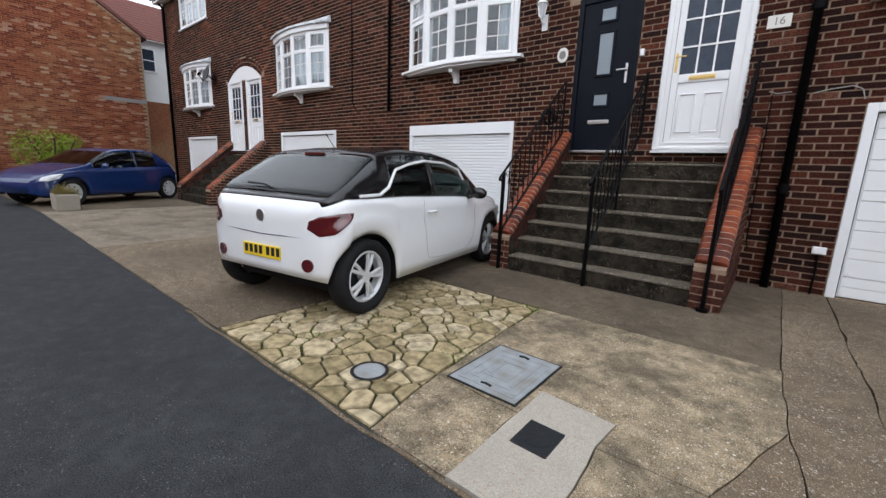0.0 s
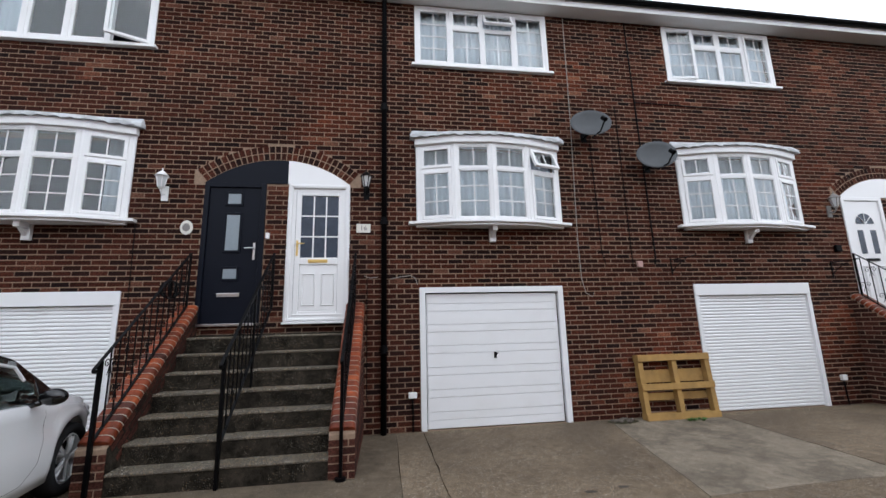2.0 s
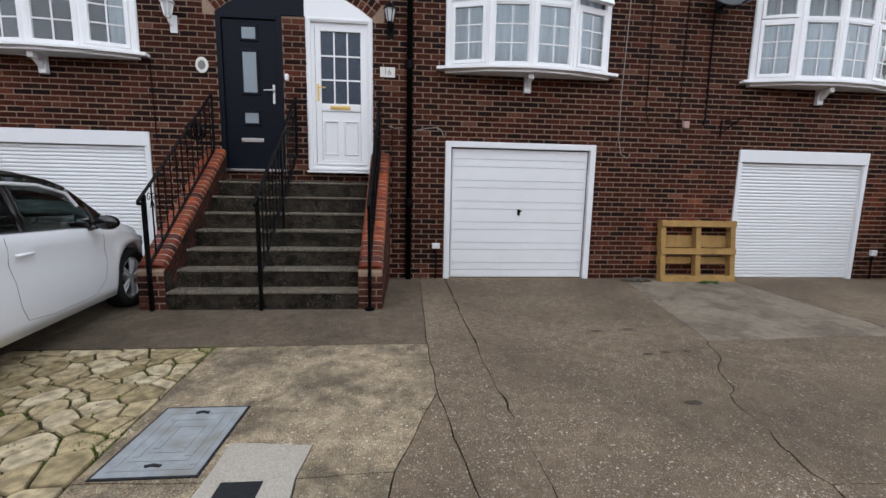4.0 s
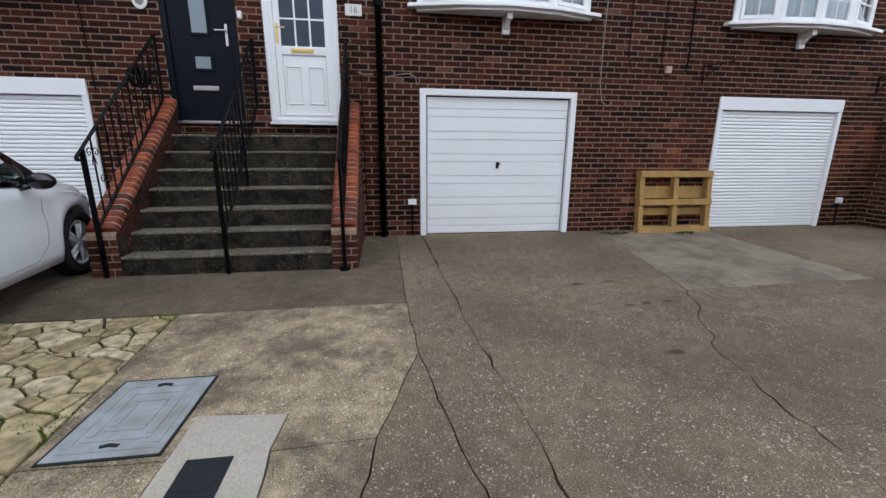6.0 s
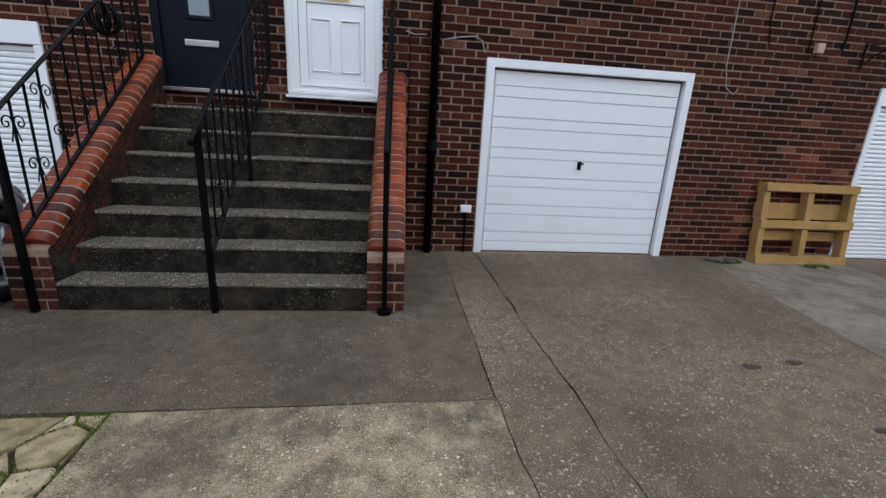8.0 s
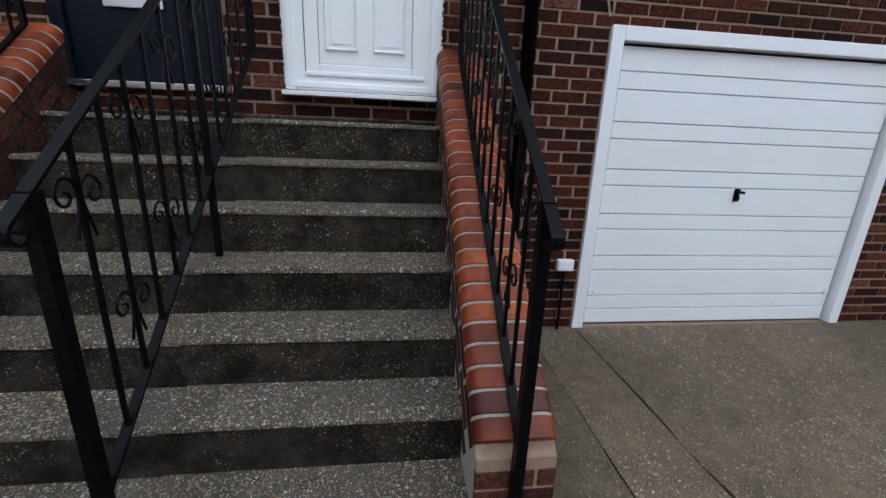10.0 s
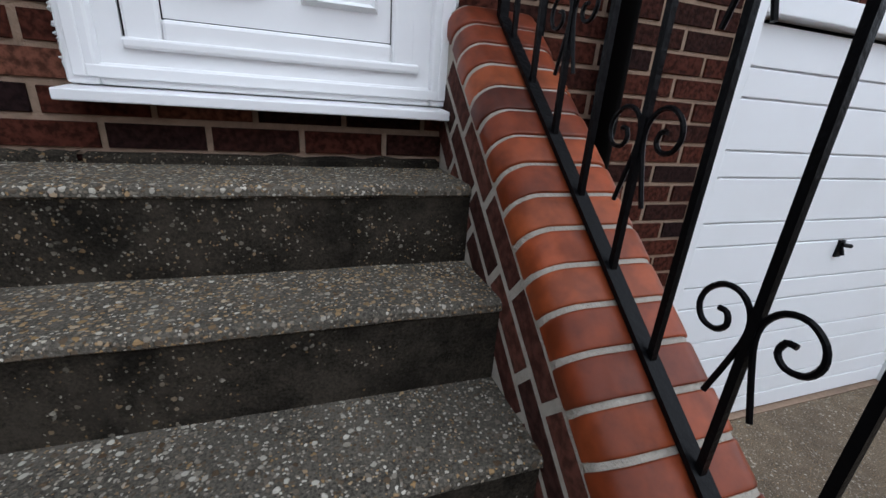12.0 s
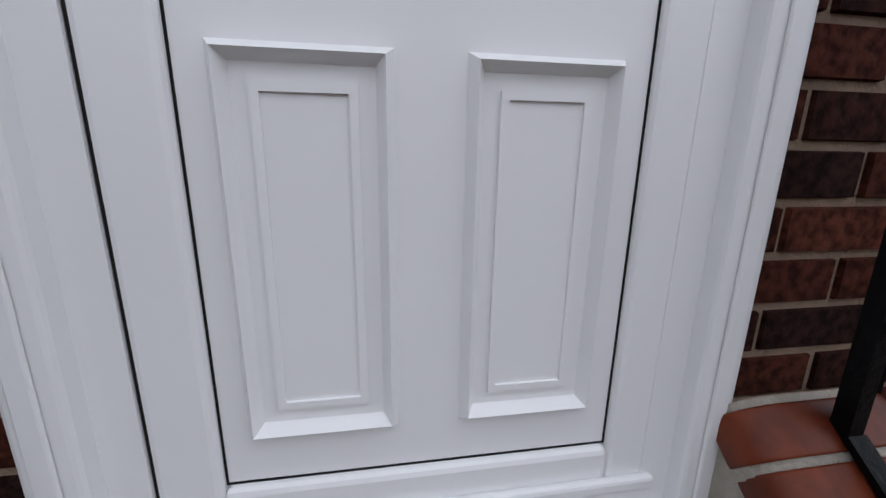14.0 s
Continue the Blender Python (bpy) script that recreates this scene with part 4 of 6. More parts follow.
for x0, x1 in ((-3.05, -2.28), (-2.27, -1.96), (-1.95, -1.08)):
    bm = bmesh.new()
    n = 16
    line_ = [(x0 + (x1 - x0) * k / n, 0.03 + 0.012 * noise.noise((x0 + k * 0.6, 2.0, 0)), 1.420 + 0.010 * noise.noise((x0 + k * 0.8, 7.0, 0))) for k in range(n + 1)]
    rows_ = [[bm.verts.new((x, -d, 1.395)) for x, d, z in line_], [bm.verts.new((x, -d * 0.95, z - 0.006)) for x, d, z in line_], [bm.verts.new((x, -d * 0.75, z)) for x, d, z in line_], [bm.verts.new((x, 0.0, z + 0.004)) for x, d, z in line_]]
    for a, b in zip(rows_, rows_[1:]):
        for k in range(n):
            bm.faces.new((a[k], a[k + 1], b[k + 1], b[k]))
    part("cement_fillet", bm, M_riser, stairs, "ragged cement fillet where the top step meets the wall")

CAP_S = 0.847
CAP_A = math.atan(CAP_S)


def crown(y):
    """Height of the sloping coping's crown."""
    return 1.735 + CAP_S * (y + 0.169)


def string_wall(x0, x1, name, inner):
    """A sloping brick side wall, capped with rounded bricks; inner: the side on which the steps lie."""
    wl_ = thing(name, ((x0 + x1) / 2, -1.641, 0), "low sloping brick wall capped with rounded red bricks beside the steps", "wall", "step walls", kind="structure")
    w = x1 - x0
    base = lambda y: crown(y) - 0.075
    bm = bmesh.new()
    prism(bm, [(1.641, 0.0), (0.0, 0.0), (0.0, base(-1.641)), (1.641, base(0.0))], -w / 2 + 0.003, w / 2 - 0.003, "x")
    part("wall_core", bm, M_mortar, wl_)
    bm = bmesh.new()
    sd_ = -1 if inner == "east" else 1
    lo_, hi_ = sorted((sd_ * (w / 2 - 0.0028), sd_ * (w / 2 - 0.001)))
    prism(bm, [(1.63, 0.0), (0.01, 0.0), (0.01, base(-1.641)), (1.63, base(0.0))], lo_, hi_, "x")
    part("pointing", bm, M_mortar_pale if inner == "east" else M_riser, wl_, "mortar pointing beside the steps")
    # mortar bed that shows between the rounded bricks
    hw = w / 2 + 0.004
    rr = 0.055
    arc = [(hw - rr + rr * math.sin(radians(a)), -rr + rr * math.cos(radians(a))) for a in (90, 75, 60, 45, 30, 15, 0)]
    prof = [(-hw, -0.075)] + [(-x, z) for x, z in arc] + arc[::-1] + [(hw, -0.075)]
    length = 27 * 0.0775 + 0.004
    slope = Matrix.Translation((0, -0.005, crown(-1.646))) @ Matrix.Rotation(CAP_A, 4, "X")
    bm = bmesh.new()
    prism(bm, [(x * 0.985, z * 0.95 - 0.0055) for x, z in prof], 0.010, length, "y")
    part("coping_bed", bm, M_mortar_pale, wl_, "pale mortar between the coping bricks", m=slope)
    pitch = 0.0775
    bm = bmesh.new()
    loops = [[bm.verts.new((x * k, y, (z + 0.03) * (2 * k - 1) - 0.03)) for x, z in prof] for y, k in ((0.0, 0.985), (0.003, 0.997), (0.008, 1.0), (0.058, 1.0), (0.063, 0.997), (0.066, 0.985))]
    for a_, b_ in zip(loops, loops[1:]):
        for i in range(len(prof) - 1):
            bm.faces.new((a_[i], a_[i + 1], b_[i + 1], b_[i]))
    bm.faces.new(loops[0][::-1])
    bm.faces.new(loops[-1])
    cap = mesh_of("coping_brick", bm, M_cap, True)
    k = 0
    while (k + 1) * pitch < length + 0.01:
        j = 0.0015 * math.sin(k * 7.3)
        piece("coping_brick", cap, wl_, slope @ Matrix.Translation((0.002 * math.sin(k * 3.1), k * pitch + 0.004, j)))
        k += 1
    # bricks following the slope on the steps' side
    side = -1 if inner == "east" else 1
    for c in range(3):
        for k in range(10):
            L = 0.215 if (k + c) % 3 else 0.10
            me_ = brick_cache(0.205, 0.062)
            y0 = k * 0.222 + 0.07 * (c % 2)
            m = slope @ Matrix.Translation((side * (w / 2 + 0.001), y0 if side == 1 else y0 + 0.205, -0.150 - c * 0.075)) @ Matrix.Rotation(radians(90 if side == 1 else -90), 4, "Z")
            if y0 + 0.21 < length:
                piece("brick", me_, wl_, m)
    # level courses on the outer side and the front
    for c in range(23):
        z = c * 0.075 + 0.005
        y_end = max((z + 0.065 + 0.075 - 1.735) / CAP_S - 0.169, -1.641) + 1.641
        y = 1.636
        s = 0.1125 * (c % 2)
        k = 0
        while True:
            b1 = 1.636 - (k * 0.225 - s)
            b0 = max(b1 - 0.215, y_end)
            b1 = min(b1, 1.636)
            if b1 < y_end + 0.03:
                break
            if b1 - b0 > 0.03:
                me_ = brick_cache(round(b1 - b0, 2), 0.065)
                m = Matrix.Translation((-side * (w / 2 + 0.001), b0 if side == -1 else b1, z)) @ Matrix.Rotation(radians(90 if side == -1 else -90), 4, "Z")
                piece("brick", me_, wl_, m)
            k += 1
    for c in range(5):
        z = c * 0.075 + 0.005
        if z + 0.065 > crown(-1.641) - 0.06:
            break
        if c % 2:
            cuts = ((-w / 2, -0.005), (0.005, w / 2))
        else:
            cuts = ((-w / 2, w / 2 - 0.07), (w / 2 - 0.06, w / 2))
        for a, b in cuts:
            piece("brick", brick_cache(round(b - a, 3), 0.065), wl_, Matrix.Translation((a, -0.006, z)))
    return wl_


_bricks = {}


def brick_cache(w, h):
    key = (w, h)
    if key not in _bricks:
        _bricks[key] = brick_mesh(w, h, material=M_dark_brick)
    return _bricks[key]


string_wall(-1.07, -0.81, "step_wall_east", "east")
string_wall(-3.34, -3.075, "step_wall_west", "west")


# ---- wrought iron handrails ----
def scroll(bm, y, z, s):
    pts = [(0.045, -0.15), (0.022, -0.07), (0.008, -0.01), (0.012, 0.03), (0.035, 0.058), (0.068, 0.062), (0.096, 0.040), (0.104, 0.008), (0.090, -0.020), (0.062, -0.026), (0.044, -0.008), (0.050, 0.014), (0.066, 0.016)]
    fine = []
    for i in range(len(pts) - 1):
        p0, p1, p2, p3 = pts[max(i - 1, 0)], pts[i], pts[i + 1], pts[min(i + 2, len(pts) - 1)]
        for k in range(3):
            t = k / 3
            fine.append(tuple(0.5 * (2 * p1[j] + (p2[j] - p0[j]) * t + (2 * p0[j] - 5 * p1[j] + 4 * p2[j] - p3[j]) * t * t + (3 * p1[j] - p0[j] - 3 * p2[j] + p3[j]) * t ** 3) for j in (0, 1)))
    fine.append(pts[-1])
    tube(bm, [(0, y + s * a * 0.72, z - 0.012 + b * 0.72) for a, b in fine], 0.0043, 6)


def handrail(name, x, label, y_post, low, on_wall, seconds=()):
    """Local y runs from the front post; low(y) gives the bottom bar's height."""
    r = thing(name, (x, y_post, 0), label, "handrail", "iron handrails", kind="")
    rail = lambda y: 1.15 + 0.843 * (y + 1.745)
    R = lambda y, z: (0, y - y_post, z)
    ys = y_post + 0.02
    bm = bmesh.new()
    tube(bm, [R(y_post, -0.005), R(y_post, rail(y_post) - 0.004)], 0.024, square=True)
    post = part("post", bm, M_black, r)
    if x > -1.0:
        bm = bmesh.new()
        tube(bm, [R(y_post, 0.0), R(y_post, 0.018), R(y_post, 0.03)], 0.055, 14)
        part("base_plate", bm, M_black, r, "round black base collar")
    # flat top rail with a rolled front end
    bm = bmesh.new()
    end = y_post - 0.078
    line = [R(-0.08, rail(-0.08)), R(-0.8, rail(-0.8)), R(end + 0.015, rail(end + 0.015))]
    cy, cz = end + 0.0155, rail(end) - 0.0184
    line += [R(cy - 0.024 * math.sin(radians(a + 40)) * k, cz + 0.024 * math.cos(radians(a + 40)) * k) for a, k in ((0, 1.0), (30, 1.0), (60, 1.0), (90, 1.0), (120, 1.0), (150, 0.98), (180, 0.95), (210, 0.9), (240, 0.84))]
    tube(bm, line, 0.023, square=True, flat=0.27)
    part("top_rail", bm, M_black, r, bevel=0.0)
    bm = bmesh.new()
    tube(bm, [R(y_post, low(y_post)), R(-0.10, low(-0.10))], 0.021, square=True, flat=0.35)
    part("bottom_bar", bm, M_black, r)
    bm = bmesh.new()
    tube(bm, [R(-0.09, low(-0.09) - 0.02), R(-0.09, rail(-0.09))], 0.017, square=True)
    part("end_post", bm, M_black, r)
    for j in range(13):
        y = -0.169 - 0.1235 * j
        if y < y_post + 0.05:
            break
        bm = bmesh.new()
        tube(bm, [R(y, low(y)), R(y, rail(y))], 0.0080, square=True)
        bar = part("baluster", bm, M_black, r)
        z = rail(y) - 0.14 if j % 2 else low(y) + 0.24
        for s in (1, -1):
            bm = bmesh.new()
            scroll(bm, y - y_post, z, s)
            part("scroll", bm, M_black, bar)
    for y, z in seconds:
        bm = bmesh.new()
        tube(bm, [R(y, z), R(y, rail(y))], 0.017, square=True)
        part("post", bm, M_black, r)
    return r


handrail("iron_handrail", -0.945, "black wrought iron handrail with scrolls on the coping", -1.666, lambda y: crown(y) + 0.012, True)
handrail("iron_handrail", -3.20, "black wrought iron handrail with scrolls beside the parked car", -1.666, lambda y: crown(y) + 0.012, True)
handrail("iron_handrail", -2.09, "black wrought iron handrail between the two flights", -1.665, lambda y: 1.04 + 0.896 * (y + 0.93), False, seconds=((-0.80, 0.79),))


# ---- crazy paving: broken stones set in the dark bed ----
def half_plane(poly, nx, ny, d):
    """Keep the part of a polygon where nx*x + ny*y <= d."""
    out = []
    for i, p in enumerate(poly):
        q = poly[(i + 1) % len(poly)]
        a, b = nx * p[0] + ny * p[1] - d, nx * q[0] + ny * q[1] - d
        if a <= 0:
            out.append(p)
        if a * b < 0:
            t = a / (a - b)
            out.append((p[0] + (q[0] - p[0]) * t, p[1] + (q[1] - p[1]) * t))
    return out


paving = thing("pavement_crazy_paving", (-2.8, -3.8, 0), "crazy paving of broken sandy stones with mossy joints", "pavement", kind="structure")
dice = random.Random(11)
seeds = []
tries = 0
while len(seeds) < 230 and tries < 20000:
    tries += 1
    x, y = dice.uniform(-3.62, -1.9), dice.uniform(-4.88, -2.72)
    need = 0.118 + 0.09 * noise.noise((x * 1.7, y * 1.7, 4.0)) + dice.uniform(-0.04, 0.05)
    if all(math.dist((x, y), s) > need for s in seeds):
        seeds.append((x, y))
heft = {s: dice.uniform(-0.011, 0.011) for s in seeds}
for x, y in seeds:
    poly = [(-3.6, -2.735), (-2.10, -2.725), (-1.995, -4.28), (-1.90, -4.885), (-3.6, -4.885)]
    for p in seeds:
        dx, dy = p[0] - x, p[1] - y
        r = math.hypot(dx, dy)
        if 0 < r < 0.9 and poly:
            poly = half_plane(poly, dx / r, dy / r, (dx / r) * (x + p[0]) / 2 + (dy / r) * (y + p[1]) / 2 + (heft[(x, y)] - heft[p]) / (2 * r) - 0.0075 - 0.006 * noise.noise((x * 9, p[1] * 9, 0)))
    if len(poly) < 3 or math.dist((x, y), (-2.30, -4.55)) < 0.02:
        continue
    cx, cy = sum(p[0] for p in poly) / len(poly), sum(p[1] for p in poly) / len(poly)
    rough = []
    for i, p in enumerate(poly):
        q = poly[(i + 1) % len(poly)]
        for k in range(3):
            a, b = p[0] + (q[0] - p[0]) * k / 3, p[1] + (q[1] - p[1]) * k / 3
            w = 1 - 0.04 * abs(noise.noise((a * 25, b * 25, 2.0))) - (0.03 if k == 0 else 0)
            rough.append((cx + (a - cx) * w + 2.8, cy + (b - cy) * w + 3.8))
    h = dice.uniform(-0.003, 0.005)
    bm = bmesh.new()
    lo = [bm.verts.new((a, b, -0.03)) for a, b in rough]
    mid = [bm.verts.new((a, b, h - 0.006)) for a, b in rough]
    c2 = (cx + 2.8, cy + 3.8)
    top = [bm.verts.new((c2[0] + (a - c2[0]) * 0.965, c2[1] + (b - c2[1]) * 0.965, h)) for a, b in rough]
    for a, b in ((lo, mid), (mid, top)):
        for i in range(len(a)):
            bm.faces.new((a[i], a[(i + 1) % len(a)], b[(i + 1) % len(a)], b[i]))
    bm.faces.new(top)
    part("stone", bm, M_flag, paving)

M_moss = mat("moss", (0.085, 0.11, 0.02), 0.95, var=0.5, scale=40, bump=0.8)
bm = bmesh.new()
dice = random.Random(5)
for _ in range(2200):
    c = dice.choice(((-2.9, -3.85, 0.3), (-2.2, -3.0, 0.2), (-2.6, -3.3, 0.35), (-2.12, -2.72, 0.06), (-2.1, -4.0, 0.12), (-3.0, -4.5, 0.3)))
    x, y = dice.gauss(c[0], c[2]), dice.gauss(c[1], c[2])
    if not (-3.6 < x < -1.95 and -4.85 < y < -2.7):
        continue
    r, hgt = dice.uniform(0.006, 0.014), dice.uniform(0.001, 0.008)
    a = dice.uniform(0, 6.28)
    v = [bm.verts.new((x + r * math.cos(a + k * 2.09), y + r * math.sin(a + k * 2.09), -0.015)) for k in range(3)]
    t = bm.verts.new((x + dice.uniform(-r, r), y + dice.uniform(-r, r), hgt))
    for k in range(3):
        bm.faces.new((v[k], v[(k + 1) % 3], t))
single("moss", bm, M_moss, "green moss and weeds in the paving joints", "moss", kind="stuff")

# round cover in the paving
bm = bmesh.new()
tube(bm, [(0, 0, -0.03), (0, 0, 0.004), (0, 0, 0.009)], 0.092, 28)
rc = thing("round_cover", (-2.30, -4.55, 0), "small round grey iron cover set in crazy paving", "drain cover")
part("lid", bm, M_iron, rc)
bm = bmesh.new()
for k in range(28):
    a, b = 2 * math.pi * k / 28, 2 * math.pi * (k + 1) / 28
    q = [bm.verts.new((r * math.cos(t), r * math.sin(t), z)) for r, z in ((0.096, 0.009), (0.118, 0.009)) for t in (a, b)]
    bm.faces.new((q[0], q[1], q[3], q[2]))
part("rim", bm, M_grate, rc)

# inspection cover with raised bars
cov = thing("inspection_cover", (-1.69, -3.965, 0), "rectangular grey steel inspection cover in a concrete slab", "manhole cover")
bm = bmesh.new()
ring(bm, -0.235, 0.235, -0.305, 0.305, 0.012, 0, 1)
for v in bm.verts:
    v.co = Vector((v.co.x, v.co.z, -0.02 + 0.026 * v.co.y))
part("frame", bm, M_grate, cov, "dark recessed surround")
bm = bmesh.new()
box(bm, -0.222, 0.222, -0.292, 0.292, -0.01, 0.007)
lid = part("lid", bm, M_iron, cov)
for i in range(3):
    bm = bmesh.new()
    s = 0.19 - i * 0.055
    t = 0.255 - i * 0.065
    for a, b, c, d in ((-s, s, -t, -t + 0.03), (-s, s, t - 0.03, t), (-s, -s + 0.03, -t + 0.034, t - 0.034), (s - 0.03, s, -t + 0.034, t - 0.034)):
        box(bm, a, b, c, d, 0.007, 0.010)
    part("tread_pattern", bm, M_iron, lid)
for y in (-0.23, 0.23):
    bm = bmesh.new()
    tube(bm, [(-0.035, y, 0.009), (0.0, y + 0.006, 0.012), (0.035, y, 0.009)], 0.009, 8)
    part("lifting_eye", bm, M_grate, lid)
bc = thing("water_cover", (-1.245, -4.425, 0), "square black cover in a pale cement pad", "drain cover")
bm = bmesh.new()
box(bm, -0.09, 0.09, -0.108, 0.108, -0.02, 0.010)
part("lid", bm, M_grate, bc, bevel=0.003)
bm = bmesh.new()
tube(bm, [(0, 0, 0.008), (0, 0, 0.0125)], 0.07, 24)
part("raised_disc", bm, M_grate, bc)


# ---- cars ----
M_white_car = mat("white_car_paint", (0.76, 0.77, 0.78), 0.25, coat=0.8, var=0.02)
M_blue_car = mat("dark_blue_car_paint", (0.006, 0.022, 0.10), 0.25, coat=0.5, var=0.1)
M_gloss_black = mat("gloss_black_paint", (0.004, 0.004, 0.005), 0.22, coat=0.15)
M_tyre = mat("tyre_rubber", (0.014, 0.014, 0.015), 0.85, var=0.3, scale=20, bump=0.3)
M_alloy = mat("silver_alloy", (0.62, 0.63, 0.64), 0.4, 0.2, var=0.1)
M_taillight = mat("dark_red_lamp_glass", (0.075, 0.005, 0.008), 0.12, coat=0.8)
M_headlight = mat("clear_lamp_glass", (0.6, 0.62, 0.63), 0.1, coat=0.8)
M_plate_y = mat("yellow_number_plate", (0.78, 0.55, 0.02), 0.4)
M_cabin = mat("dark_cabin", (0.02, 0.02, 0.022), 0.9)


def smoothstep(v, pts):
    """Smooth reading between the (s, value) pairs."""
    if v <= pts[0][0]:
        return pts[0][1]
    for (a, p), (b, q) in zip(pts, pts[1:]):
        if v <= b:
            t = (v - a) / (b - a)
            return p + (q - p) * t
    return pts[-1][1]


def build_car(name, m, label, paint, roof_paint, L, W, H, spokes, badge):
    """A hatchback, its rear at local y = 0 and its nose at y = L."""
    car = new(name)
    car.matrix_basis = m
    tagged(car, label, "car", "parked cars")
    rw, fw, rad = 0.42, L - 0.68, 0.315
    hw = lambda s: W / 2 * smoothstep(s, [(0, 0.62), (0.02, 0.73), (0.05, 0.815), (0.10, 0.885), (0.18, 0.94), (0.3, 0.975), (0.5, 0.99), (0.7, 1.0), (L - 1.0, 1.0), (L - 0.68, 0.985), (L - 0.4, 0.93), (L - 0.2, 0.83), (L - 0.08, 0.70), (L, 0.52)])
    belt = lambda s: smoothstep(s, [(0, 0.78), (0.04, 0.90), (0.2, 0.965), (0.9, 0.965), (1.9, 0.93), (L - 1.15, 0.90), (L - 0.5, 0.80), (L - 0.2, 0.70), (L - 0.05, 0.58), (L, 0.50)])
    top = lambda s: smoothstep(s, [(0, 0.80), (0.04, 0.93), (0.10, 0.985), (0.16, 1.03), (0.60, H - 0.095), (0.72, H - 0.052), (1.0, H - 0.012), (1.3, H), (1.7, H - 0.01), (2.0, H - 0.05), (2.16, H - 0.10), (L - 1.03, 0.985), (L - 0.9, 0.945), (L - 0.5, 0.86), (L - 0.2, 0.75), (L - 0.05, 0.62), (L, 0.52)])

    def sill(s):
        z = smoothstep(s, [(0, 0.34), (0.2, 0.27), (0.6, 0.22), (L - 0.6, 0.22), (L - 0.1, 0.24), (L, 0.30)])
        for c in (rw, fw):
            if abs(s - c) < rad + 0.05:
                z = max(z, rad + math.sqrt((rad + 0.05) ** 2 - (s - c) ** 2))
        return z

    st = sorted({0, 0.02, 0.05, 0.1, *[i * 0.04 for i in range(4, int(L / 0.04))], L - 0.1, L - 0.05, L - 0.02, L, *[c + d for c in (rw, fw) for d in (-rad - 0.05, rad + 0.05)]})
    cols = 15

    def section(s):
        a, b, t, w = sill(s), belt(s), max(top(s), belt(s) + 0.004), hw(s)
        cab = min(1, max(0, (t - b) / 0.45))
        lip = 1.05 if s < 0.06 else 1.04 if s < 0.22 else 1.0
        pts = [(w * 0.965 * lip, a), (w * 0.99 * lip, a + (b - a) * 0.14), (w * lip, a + (b - a) * 0.34), (w * lip, a + (b - a) * 0.55), (w * 0.975, a + (b - a) * 0.72), (w * 0.985, a + (b - a) * 0.84), (w * 0.965, b - 0.012), (w * 0.945, b)]
        g = w * (0.945 - 0.15 * cab) * smoothstep(s, [(0, 0.97), (0.5, 0.95), (1.1, 1.0)])
        hi = b + (t - b) * 0.86
        pts += [(w * 0.945 + (g - w * 0.945) * 0.5, b + (hi - b) * 0.5), (g, hi), (g * 0.965, b + (t - b) * 0.92), (g * 0.88, b + (t - b) * 0.965), (g * 0.66, b + (t - b) * 0.99), (g * 0.33, t), (0, t)]
        return pts

    grid = [[(x, s, z) for x, z in section(s)] for s in st]
    zones = {}
    for i in range(len(st) - 1):
        s = (st[i] + st[i + 1]) / 2
        for k in range(cols - 1):
            zone = "body"
            if k >= 7:
                side_glass = k in (7, 8) and 0.78 < s < L - 1.25
                screen = k >= 9 and 2.14 < s < L - 1.05
                back = k >= 9 and 0.12 < s < 0.66
                if k in (7, 8) and 0.06 < s < 0.78 or k in (7, 8) and L - 1.25 <= s < L - 1.02 or 1.42 < s < 1.5 and side_glass:
                    zone = "roof"
                elif side_glass:
                    zone = "glass" if s > 1.46 else "quarter"
                elif screen:
                    zone = "screen"
                elif back:
                    zone = "back"
                elif 0.06 < s < L - 1.05:
                    zone = "roof"
            for sx in (1, -1):
                zones.setdefault((zone, sx if zone in ("glass", "quarter") else 0), []).append((i, k, sx))

    def skin(keys, part_name, material, label_="", parent=car, smooth=True):
        bm = bmesh.new()
        cache = {}

        def vert(i, k, sx):
            key = (i, k, sx if k < cols - 1 else 0)
            if key not in cache:
                x, y, z = grid[i][k]
                cache[key] = bm.verts.new((x * sx, y, z))
            return cache[key]
        for i, k, sx in keys:
            f = (vert(i, k, sx), vert(i + 1, k, sx), vert(i + 1, k + 1, sx), vert(i, k + 1, sx))
            if len(set(f)) == 4:
                bm.faces.new(f)
        if part_name == "body":
            for i in (0, len(st) - 1):
                loop = [vert(i, k, 1) for k in range(cols)] + [vert(i, k, -1) for k in reversed(range(cols - 1))]
                bm.faces.new(loop)
        ob = part(part_name, bm, material, parent, label_, smooth=smooth)
        sd = ob.modifiers.new("thickness", "SOLIDIFY")
        sd.thickness, sd.offset = 0.012, -1
        return ob

    body = skin(zones[("body", 0)], "body", paint)
    skin(zones[("roof", 0)], "roof", roof_paint)
    for sx in (1, -1):
        for z, glazing in (("glass", M_carglass_side), ("quarter", M_carglass)):
            ob = skin(zones[(z, sx)], "side_window", glazing)
            ob.visible_shadow = False
    for z, nm in (("screen", "windscreen"), ("back", "rear_window")):
        ob = skin(zones[(z, 0)], nm, M_carglass)
        ob.visible_shadow = False
    # floor, wheel housings and cabin
    bm = bmesh.new()
    box(bm, -W / 2 + 0.26, W / 2 - 0.26, 0.2, L - 0.25, 0.2, 0.58)
    box(bm, -W / 2 + 0.05, W / 2 - 0.05, rw + 0.42, fw - 0.42, 0.21, 0.55)
    part("underbody", bm, M_cabin, car)
